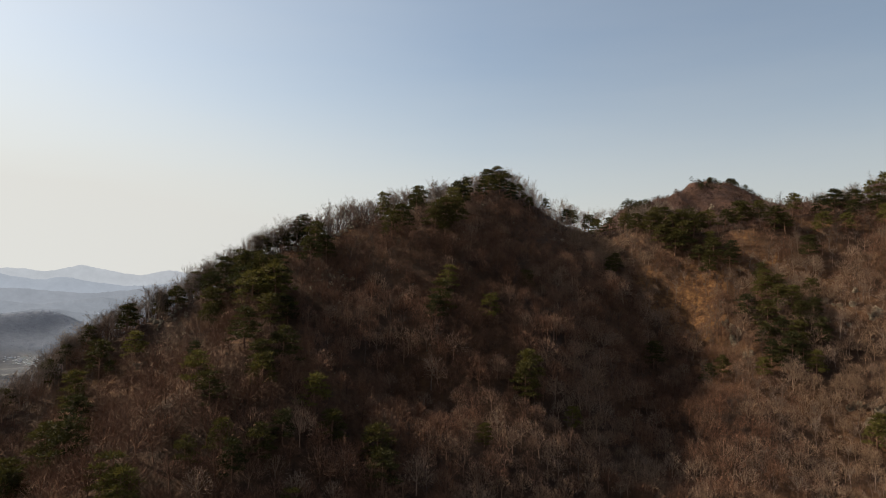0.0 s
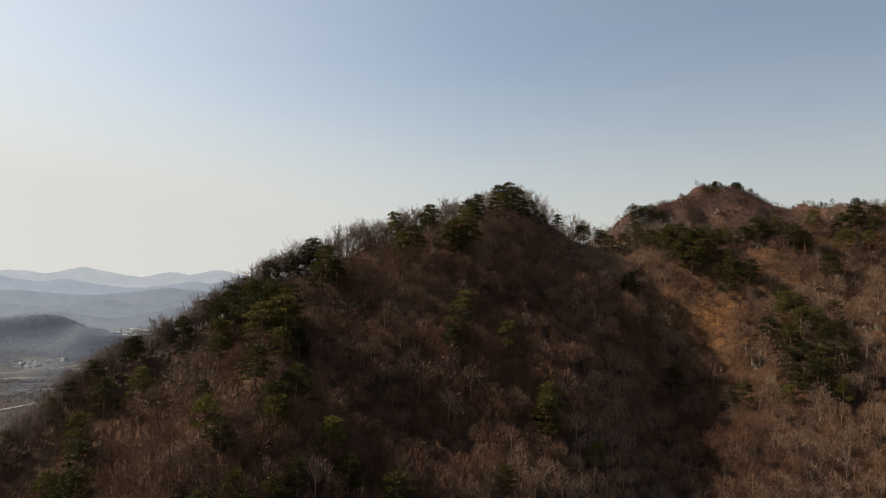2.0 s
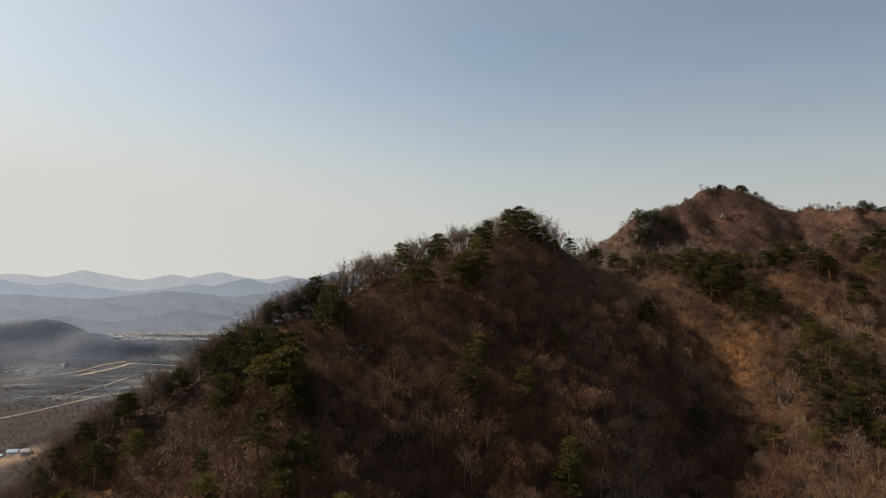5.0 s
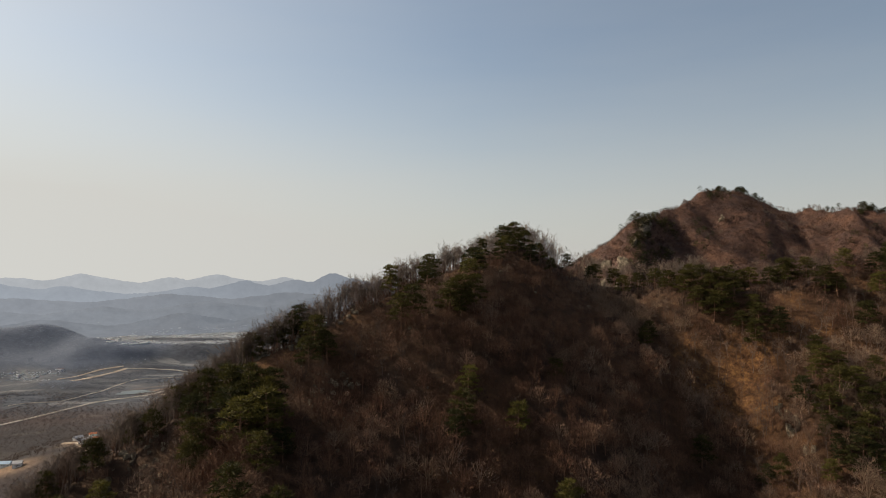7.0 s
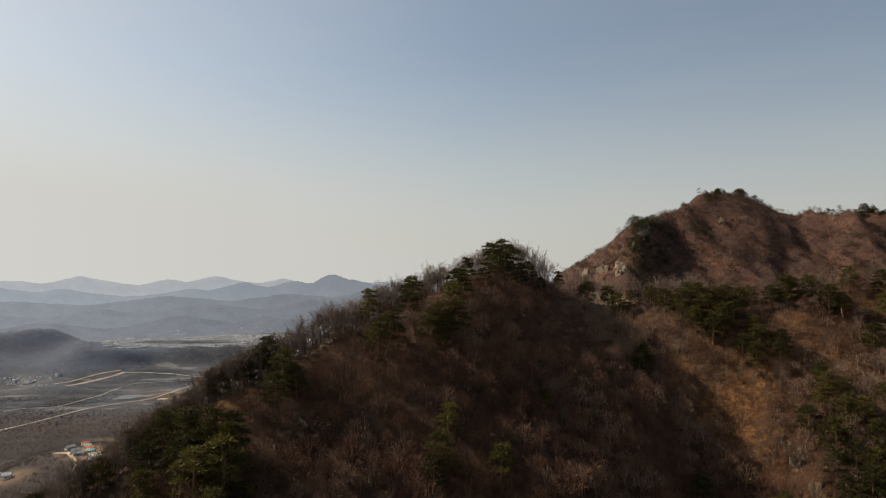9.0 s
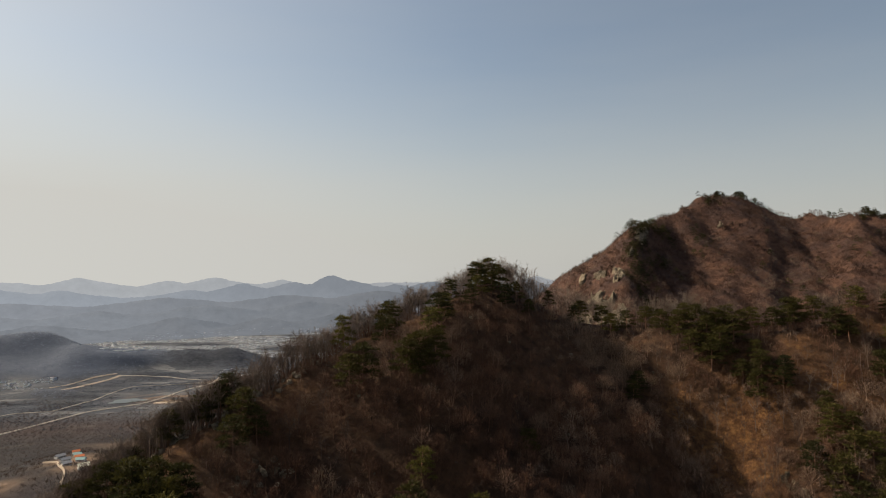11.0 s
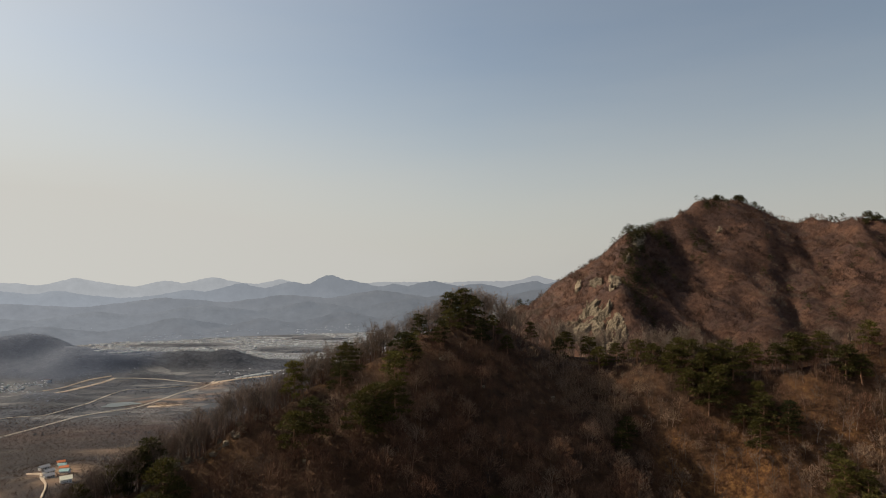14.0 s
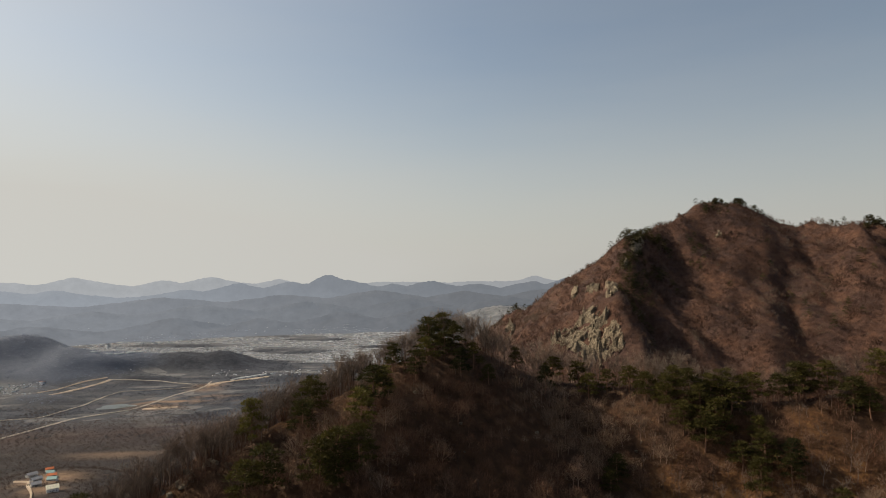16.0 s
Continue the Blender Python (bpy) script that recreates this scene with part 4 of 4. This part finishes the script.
foot = [bm.verts.new((x * 1.0, y, pz - 6)) for x, y in ring]
bm.faces.new(top)
for k in range(36):
    bm.faces.new((foot[k], foot[(k + 1) % 36], top[(k + 1) % 36], top[k]))
me = bpy.data.meshes.new("pond")
bm.to_mesh(me)
me.materials.append(water)
tagged(new("pond", me), "small grey-green farm pond beside the valley road", "pond", kind="structure")


def town_mesh(name, spots, mat_wall, mat_roof):
    """Small gabled buildings: x, y, wide, deep, high, turn, ground."""
    box = np.array([(-1, -1, -1), (1, -1, -1), (1, 1, -1), (-1, 1, -1), (-1, -1, 1), (1, -1, 1), (1, 1, 1), (-1, 1, 1)], float) * (0.5, 0.5, 1)
    roof = np.array([(-1.1, -1.15, 1), (1.1, -1.15, 1), (1.1, 1.15, 1), (-1.1, 1.15, 1), (-1.1, 0, 1.22), (1.1, 0, 1.22)], float) * (0.5, 0.5, 1) + (0, 0, 0.02)
    bf = np.array([(0, 1, 5), (0, 5, 4), (1, 2, 6), (1, 6, 5), (2, 3, 7), (2, 7, 6), (3, 0, 4), (3, 4, 7), (4, 5, 6), (4, 6, 7)])
    rf = np.array([(0, 1, 5), (0, 5, 4), (2, 3, 4), (2, 4, 5), (0, 4, 3), (1, 2, 5), (0, 3, 2), (0, 2, 1)])
    out = []
    for verts, faces, mat, what in ((box, bf, mat_wall, "walls"), (roof, rf, mat_roof, "roofs")):
        c, s = np.cos(spots[:, 5])[:, None], np.sin(spots[:, 5])[:, None]
        vx, vy = verts[None, :, 0] * spots[:, 2:3], verts[None, :, 1] * spots[:, 3:4]
        ground_z = spots[:, 6:7]
        v = np.stack([vx * c - vy * s + spots[:, 0:1], vx * s + vy * c + spots[:, 1:2], verts[None, :, 2] * spots[:, 4:5] + ground_z], -1).reshape(-1, 3)
        f = (faces[None] + (np.arange(len(spots)) * len(verts))[:, None, None]).reshape(-1, 3)
        out.append(fast_mesh(name + "_" + what, v, f, mat))
    return out


def island_material(name, stops):
    m, n, l, b = material(name, 0.7, 0, 0.3)
    l.new(ramp(n, l, n.new("ShaderNodeNewGeometry").outputs["Random Per Island"], stops), b.inputs["Base Color"])
    return m


WALLS = island_material("town_walls", [(0.0, (0.42, 0.45, 0.51)), (0.5, (0.62, 0.66, 0.72)), (1.0, (0.84, 0.86, 0.88))])
ROOFS = island_material("town_roofs", [(0.0, (0.13, 0.14, 0.16)), (0.4, (0.2, 0.21, 0.23)), (0.65, (0.3, 0.31, 0.33)), (0.78, (0.28, 0.28, 0.29)), (0.82, (0.13, 0.16, 0.2)), (0.88, (0.26, 0.13, 0.09)), (0.93, (0.5, 0.5, 0.49)), (1.0, (0.85, 0.85, 0.84))])
rng = np.random.RandomState(77)
rows = []
for x0, x1, y0, y1, count in ((-2000, -150, 2060, 3240, 26000), (-640, -300, 1850, 2150, 260), (-1110, -980, 1585, 1665, 170), (-1010, -860, 1820, 1900, 36)):
    x, y = rng.uniform(x0, x1, count), rng.uniform(y0, y1, count)
    ok = (height(x, y) < 33) & (rng.uniform(0.25, 1.0, count) < built_at(x, y) + (y < 1950)) & (waves(0.6 * x, y, 70, 43) > -0.5)
    big = rng.uniform(0, 1, count) ** 16
    rows.append(np.stack([x, y, 2.0 + 2.4 * rng.uniform(0, 1, count) + 20 * big, 1.9 + 1.5 * rng.uniform(0, 1, count) + 6 * big, 0.7 + 0.7 * rng.uniform(0, 1, count) ** 2 + 0.8 * big, rng.choice([0.3, 1.87], count, p=(0.8, 0.2)) + rng.normal(0, 0.12, count), height(x, y)], -1)[ok])
walls, roofs = town_mesh("town", np.concatenate(rows + [np.array(SLOPE_HOUSES)]), WALLS, ROOFS)
town = tagged(new("town_buildings", walls), "pale low buildings of a small town spread over the valley floor", "town", kind="stuff")
part("roof", roofs, town)
# long white greenhouses by the junction
GLASS = plain("greenhouse_film", [(0.35, (0.42, 0.42, 0.41)), (0.65, (0.58, 0.58, 0.57))], 0.1, 0.5)


def greenhouse(x, y, turn, long):
    bm = bmesh.new()
    ends = []
    for s in (-0.5, 0.5):
        arc = [bm.verts.new((s * long, 4.5 * math.cos(a), 4.2 * math.sin(a) - 0.4)) for a in np.linspace(0, math.pi, 9)]
        bm.faces.new(arc)
        ends.append(arc)
    for k in range(8):
        bm.faces.new((ends[0][k], ends[1][k], ends[1][k + 1], ends[0][k + 1]))
    me = bpy.data.meshes.new("greenhouse")
    bm.to_mesh(me)
    me.materials.append(GLASS)
    ob = tagged(new("greenhouse", me), "long white film greenhouse beside the sandy junction", "greenhouse", "greenhouses by the junction")
    ob.matrix_basis = pose(x, y, grow(x, y), 0, 0, turn)


for k in range(5):
    greenhouse(-546 + 13 * k, 1795 + 15 * k, 62, 42 - 4 * k)
for k in range(4):
    greenhouse(-982 + 18 * k, 1880 + 33 * k, 60, 30)


# ---- the hamlet on the foothill ----
def painted(name, colour, rough=0.6):
    m, n, l, b = material(name, rough, 0, 0.3)
    dark, light = tuple(0.75 * c for c in colour), tuple(min(1.15 * c, 0.95) for c in colour)
    l.new(ramp(n, l, noise_at(n, l, 0.9, 6, 0.7), [(0.35, dark), (0.65, light)]), b.inputs["Base Color"])
    return m


PAINT = {"orange": painted("orange_roof_tiles", (0.55, 0.16, 0.06)), "teal": painted("teal_metal_roof", (0.2, 0.33, 0.33)), "grey": painted("grey_slate_roof", (0.3, 0.3, 0.31)),
         "cream": painted("cream_sheet_roof", (0.75, 0.71, 0.55)), "blue": painted("blue_sheet_roof", (0.2, 0.3, 0.42)), "white": painted("white_plaster_wall", (0.72, 0.7, 0.66), 0.8), "dark": painted("dark_window", (0.05, 0.06, 0.07), 0.2)}


def bm_mesh(name, build, mat):
    bm = bmesh.new()
    build(bm)
    me = bpy.data.meshes.new(name)
    bm.to_mesh(me)
    bm.free()
    me.materials.append(mat)
    return me


def slab(bm, x0, x1, y0, y1, z0, z1):
    v = [bm.verts.new(p) for p in ((x0, y0, z0), (x1, y0, z0), (x1, y1, z0), (x0, y1, z0), (x0, y0, z1), (x1, y0, z1), (x1, y1, z1), (x0, y1, z1))]
    for f in ((3, 2, 1, 0), (4, 5, 6, 7), (0, 1, 5, 4), (1, 2, 6, 5), (2, 3, 7, 6), (3, 0, 4, 7)):
        bm.faces.new([v[i] for i in f])


def house(x, y, turn, wide, deep, high, roof, label):
    thing = tagged(new("house"), label, "house", "houses of the hamlet")
    w, d = wide / 2, deep / 2

    def walls(bm):
        slab(bm, -w, w, -d, d, -2.0, high)

    def gable(bm):
        e, t, ridge = 0.7, 0.35, high + deep * 0.32
        prof = [(-d - e, high - 0.25), (0, ridge), (d + e, high - 0.25), (d + e, high + t - 0.25), (0, ridge + t), (-d - e, high + t - 0.25)]
        a = [bm.verts.new((-w - e, p, q)) for p, q in prof]
        b = [bm.verts.new((w + e, p, q)) for p, q in prof]
        bm.faces.new(a)
        bm.faces.new(b[::-1])
        for k in range(6):
            bm.faces.new((a[k], b[k], b[(k + 1) % 6], a[(k + 1) % 6]))
        for s in (-1, 1):
            g = [bm.verts.new((s * w, -d, high)), bm.verts.new((s * w, d, high)), bm.verts.new((s * w, 0, ridge - 0.05))]
            bm.faces.new(g)

    part("wall", bm_mesh("wall", walls, PAINT["white"]), thing)
    part("roof", bm_mesh("roof", gable, PAINT[roof]), thing, roof + " gabled roof")
    for s in (-0.5, 0.1, 0.55):
        part("window", bm_mesh("window", lambda bm: slab(bm, s * w, s * w + 1.3, -d - 0.06, -d + 0.1, 1.0, 2.3), PAINT["dark"]), thing)
    part("door", bm_mesh("door", lambda bm: slab(bm, -0.15 * w, -0.15 * w + 1.0, -d - 0.07, -d + 0.1, 0.0, 2.05), PAINT["dark"]), thing)
    thing.matrix_basis = pose(x, y, grow(x, y) + 0.2, 0, 0, turn) @ Matrix.Scale(0.56 if roof in ("orange", "teal") else 0.66, 4)


for x, y, turn, wide, deep, high, roof in ((-374, 692, 38, 12, 8, 3.2, "orange"), (-361, 673, 14, 12, 9, 3.4, "teal"), (-352, 660, 28, 14, 8, 3.6, "orange"), (-341, 643, 9, 14, 10, 3.2, "teal"),
                                           (-376, 668, 60, 13, 8, 3.2, "grey"), (-356, 643, 62, 13, 8, 3.0, "grey"), (-334, 608, 50, 11, 8, 3.0, "grey"), (-305, 584, 35, 13, 11, 4.5, "cream"),
                                           (-379, 566, 8, 13, 8, 3.6, "blue"), (-362, 556, 20, 10, 8, 4.2, "grey"), (-395, 572, 5, 8, 6, 2.8, "blue")):
    house(x, y, turn, wide, deep, high, roof, "small white hillside house with a " + {"cream": "pale cream", "grey": "weathered grey", "blue": "faded blue", "teal": "dull teal", "orange": "bright orange"}[roof] + " gabled roof")


# ---- rock: cliffs of the massif, outcrops and stones on the near slopes ----
def stone_mesh(seed):
    """An angular block: the hull of a few points, with chipped corners."""
    r = np.random.RandomState(seed)
    bm = bmesh.new()
    for _ in range(11):
        p = r.uniform(-1, 1, 3)
        bm.verts.new(np.clip(p / np.abs(p).max() * r.uniform(0.85, 1.15) * (1, 1, 1.05), -1, 1))
    res = bmesh.ops.convex_hull(bm, input=list(bm.verts))
    bmesh.ops.delete(bm, geom=[g for g in res["geom_interior"] if isinstance(g, bmesh.types.BMVert)], context="VERTS")
    me = bpy.data.meshes.new("rock")
    bm.to_mesh(me)
    me.materials.append(ROCK)
    return me


ROCK, n, l, b = material("pale_granite", 0.9, 0, 0.2)
grain = ramp(n, l, noise_at(n, l, 0.8, 9, 0.78), [(0.38, (0.045, 0.036, 0.027)), (0.5, (0.18, 0.148, 0.11)), (0.64, (0.4, 0.345, 0.27))])
tint = ramp(n, l, n.new("ShaderNodeObjectInfo").outputs["Random"], [(0.0, (0.62, 0.6, 0.56)), (1.0, (0.97, 0.92, 0.85))])
l.new(blend(n, l, 1.0, grain, tint, "MULTIPLY"), b.inputs["Base Color"])
bump(n, l, b, noise_at(n, l, 0.7, 9, 0.8), 1.0, 1.6)
STONES = [stone_mesh(k) for k in range(8)]


def outcrop(name, label, category, spots, low, high, tall, seed):
    """One body of rock made of many blocks. spots: x, y pairs already set out."""
    r = np.random.RandomState(seed)
    cx, cy = np.mean([s[0] for s in spots]), np.mean([s[1] for s in spots])
    cz = grow(cx, cy)
    thing = tagged(new(name), label, category)
    thing.matrix_basis = pose(cx, cy, cz)
    for x, y in spots:
        s = r.uniform(low, high)
        rock = part("rock", STONES[r.randint(8)], thing)
        rock.matrix_basis = pose(x - cx, y - cy, grow(x, y) - cz + 0.1 * s, r.uniform(-25, 25), r.uniform(-25, 25), r.uniform(0, 360)) @ Matrix.Diagonal((s * r.uniform(0.7, 1.2), s * r.uniform(0.7, 1.2), s * tall * r.uniform(0.7, 1.3), 1))


def scatter(cx, cy, wide, deep, turn, count, seed):
    r = np.random.RandomState(seed)
    c, s = math.cos(radians(turn)), math.sin(radians(turn))
    out = []
    for _ in range(count):
        u, v = r.uniform(-1, 1) * wide, r.uniform(-1, 1) * deep
        out.append((cx + u * c - v * s, cy + u * s + v * c))
    return out


def facets(u, v, count, size, seed, steep):
    """Heights of tilted, blocky facets round scattered centres, about 0 to 1."""
    r = np.random.RandomState(seed)
    cu, cv = r.uniform(-1, 1, count) * size[0], r.uniform(-1, 1, count) * size[1]
    lift, tu, tv = r.uniform(0, 1, count), r.normal(0, steep, count), r.normal(-0.25 * steep, steep, count)
    d = np.abs(u[..., None] - cu) * 1.5 + np.abs(v[..., None] - cv)
    k = np.argmin(d, -1)
    return lift[k] + tu[k] * (u - cu[k]) + tv[k] * (v - cv[k])


def crag(name, label, cx, cy, wide, deep, turn, rise, blocks, seed, step=0.55):
    """A body of bare rock that breaks out of a slope: jointed faces in two sizes, ragged at the edge."""
    u, v = np.meshgrid(np.arange(-wide, wide + step, step), np.arange(-deep, deep + step, step))
    c, s = math.cos(radians(turn)), math.sin(radians(turn))
    x, y = cx + u * c - v * s, cy + u * s + v * c
    edge = 1.12 - np.hypot(u / wide, v / deep) + 0.22 * waves(u, v, 7, seed) + 0.2 * waves(u, v, 3, seed + 1)
    body = 0.9 * facets(u, v, blocks, (wide, deep), seed + 2, 0.14) + 0.45 * facets(u, v, blocks * 5, (wide, deep), seed + 3, 0.3)
    z = height(x, y) - 1.2 + np.clip(edge / 0.25, -1, 1) * 1.1 + rise * body * np.clip(edge / 0.3, 0, 1)
    i = np.arange(u.size).reshape(u.shape)
    q = np.stack([i[:-1, :-1], i[:-1, 1:], i[1:, 1:], i[1:, :-1]], -1).reshape(-1, 4)
    q = q[(edge.ravel()[q] > -0.1).any(1)]
    tagged(mesh_object(name, np.stack([x, y, z], -1).reshape(-1, 3), q, ROCK), label, name.replace("_outcrop", ""))


crag("cliff", "broad pale granite cliff breaking out of the scrubby mountain flank", 121, 525, 15, 31, 24, 2.6, 26, 201)
crag("cliff", "pale granite buttress at the corner of the mountain cliff", 136, 505, 5, 12, 12, 3.0, 9, 211)
crag("cliff", "stepped pale granite crags on the shoulder of the mountain", 147, 548, 5, 15, -20, 2.6, 12, 221)
crag("cliff", "dark weathered granite edge below the mountain shoulder", 192, 630, 5, 14, -28, 3.4, 12, 231)
crag("cliff", "small pale crag on the edge of the mountain spur", 171, 596, 3, 5, -28, 3.0, 4, 241)
crag("cliff", "broken pale crags between scrub on the mountain spur", 141, 584, 4.5, 12, 15, 2.4, 10, 251)
crag("rock_outcrop", "leaning pale granite slab on the open slope", 130, 605, 3, 8, -8, 2.8, 3, 261)
crag("rock_outcrop", "small granite crag at the foot of the mountain ridge", 77, 634, 4, 10, 10, 2.6, 6, 271)
outcrop("rock_outcrop", "weathered granite tooth high on the mountain face", "rock", scatter(281, 662, 2.2, 3, 0, 10, 6), 0.6, 1.5, 2.0, 6)
outcrop("rock_outcrop", "pale granite outcrop among pines across the gully", "rock", scatter(72.5, 157, 1.2, 6, 0, 18, 7), 0.25, 0.7, 2.2, 7)
outcrop("rock_outcrop", "pale bare rock face low on the flank", "rock", scatter(88, 129, 3, 4, 0, 14, 8), 0.5, 1.4, 1.3, 8)
outcrop("rock_outcrop", "pale rocky rib just below the ridge crest", "rock", scatter(-37, 139, 7, 1.8, 28, 44, 9), 0.25, 0.7, 1.2, 9)
outcrop("rock_outcrop", "broken pale stones along the edge of the ridge", "rock", scatter(-24, 153, 10, 1.6, 52, 44, 34), 0.22, 0.65, 1.2, 34)
outcrop("rock_outcrop", "band of pale stones down the ridge flank", "rock", scatter(-51, 116, 4, 8, 10, 44, 10), 0.25, 0.7, 1.1, 10)
outcrop("rock_outcrop", "loose pale stones below the ridge", "rock", scatter(-23, 133, 4, 5, 0, 36, 11), 0.25, 0.7, 1.1, 11)
outcrop("rock_outcrop", "pale stones high on the flank across the gully", "rock", scatter(99, 154, 4, 5, 0, 12, 12), 0.4, 1.2, 1.2, 12)
rng = np.random.RandomState(9)
x, y = rng.uniform(-70, 110, 420), rng.uniform(85, 195, 420)
ok = np.abs(x) < 0.75 * y
v0 = np.array([vv.co for vv in STONES[0].vertices], np.float32)
f0 = np.array([p.vertices for p in STONES[0].polygons], np.int32)
stones = np.stack([x, y, height(x, y), 0.1 + 0.3 * rng.uniform(0, 1, 420) ** 3], -1)[ok]
tagged(new("loose_stones", sow("loose_stones", [(v0, f0)], stones, ROCK, 2)), "loose pale stones strewn over the leaf litter", "stones", kind="stuff")

# dark pines on the crest and shoulder of the massif
rng = np.random.RandomState(15)
low_pine = [pine_shape(70 + k, 7.0, 10, 24, 0.06) for k in range(4)]
low_pine = [(c[0] * (1.1, 1.1, 1), c[1]) for t, c in low_pine]
spots = []
for cx, cy, wide, deep, count in ((212, 650, 14, 10, 46), (196, 640, 8, 10, 26), (175, 585, 10, 26, 60), (160, 540, 8, 18, 30), (306, 720, 7, 4, 16), (334, 730, 7, 6, 30), (347, 722, 4, 4, 6), (436, 664, 15, 6, 70), (400, 677, 4, 3, 5), (290, 700, 14, 12, 16),
                                  (90, 735, 30, 12, 30), (186, 628, 8, 16, 30), (205, 600, 12, 20, 16), (330, 560, 60, 60, 22), (430, 600, 50, 50, 30), (468, 650, 6, 4, 6), (250, 640, 10, 22, 14)):
    for _ in range(count):
        x, y = cx + rng.normal(0, wide * 0.6), cy + rng.normal(0, deep * 0.6)
        spots.append((x, y, grow(x, y) - 0.3, rng.uniform(0.65, 1.05)))
tagged(new("massif_pines", sow("massif_pines", low_pine, np.array(spots), FAR_NEEDLES, 8, 40, -0.2)), "dark pines dotted over the crest of the far mountain", "pines", kind="stuff")

# low even fringe of trees on the far crest
rng = np.random.RandomState(23)
far_crest = np.array([(335, 735), (365, 715), (414, 671), (480, 650), (600, 642)], float)
k = rng.choice(4, 190, p=(0.12, 0.25, 0.28, 0.35))
xy = far_crest[k] + rng.uniform(0, 1, 190)[:, None] * (far_crest[k + 1] - far_crest[k]) + rng.normal(0, 1.5, (190, 2))
tagged(new("far_crest_woodland", sow("far_crest_woodland", poles, np.stack([xy[:, 0], xy[:, 1], height(xy[:, 0], xy[:, 1]) - 0.3, rng.uniform(0.5, 0.72, 190)], -1), BARK, 19)),
       "thin fringe of small leafless trees on the far mountain crest", "woodland", kind="stuff")

# thin mast on the far summit
POLE = painted("grey_galvanised_steel", (0.4, 0.4, 0.42), 0.4)
mast = tagged(new("summit_mast"), "thin grey steel mast standing on the far summit", "mast")
shape = Shape()
shape.rod((0, 0, -0.5), (0, 0, 6.0), 0.14, 0.1, 6)
part("pole", fast_mesh("pole", *shape.arrays(), POLE), mast)
shape = Shape()
shape.rod((-0.6, 0, 5.6), (0.6, 0, 5.6), 0.08, 0.08, 4)
part("crossbar", fast_mesh("crossbar", *shape.arrays(), POLE), mast)
mast.matrix_basis = pose(300, 726, grow(300, 726))
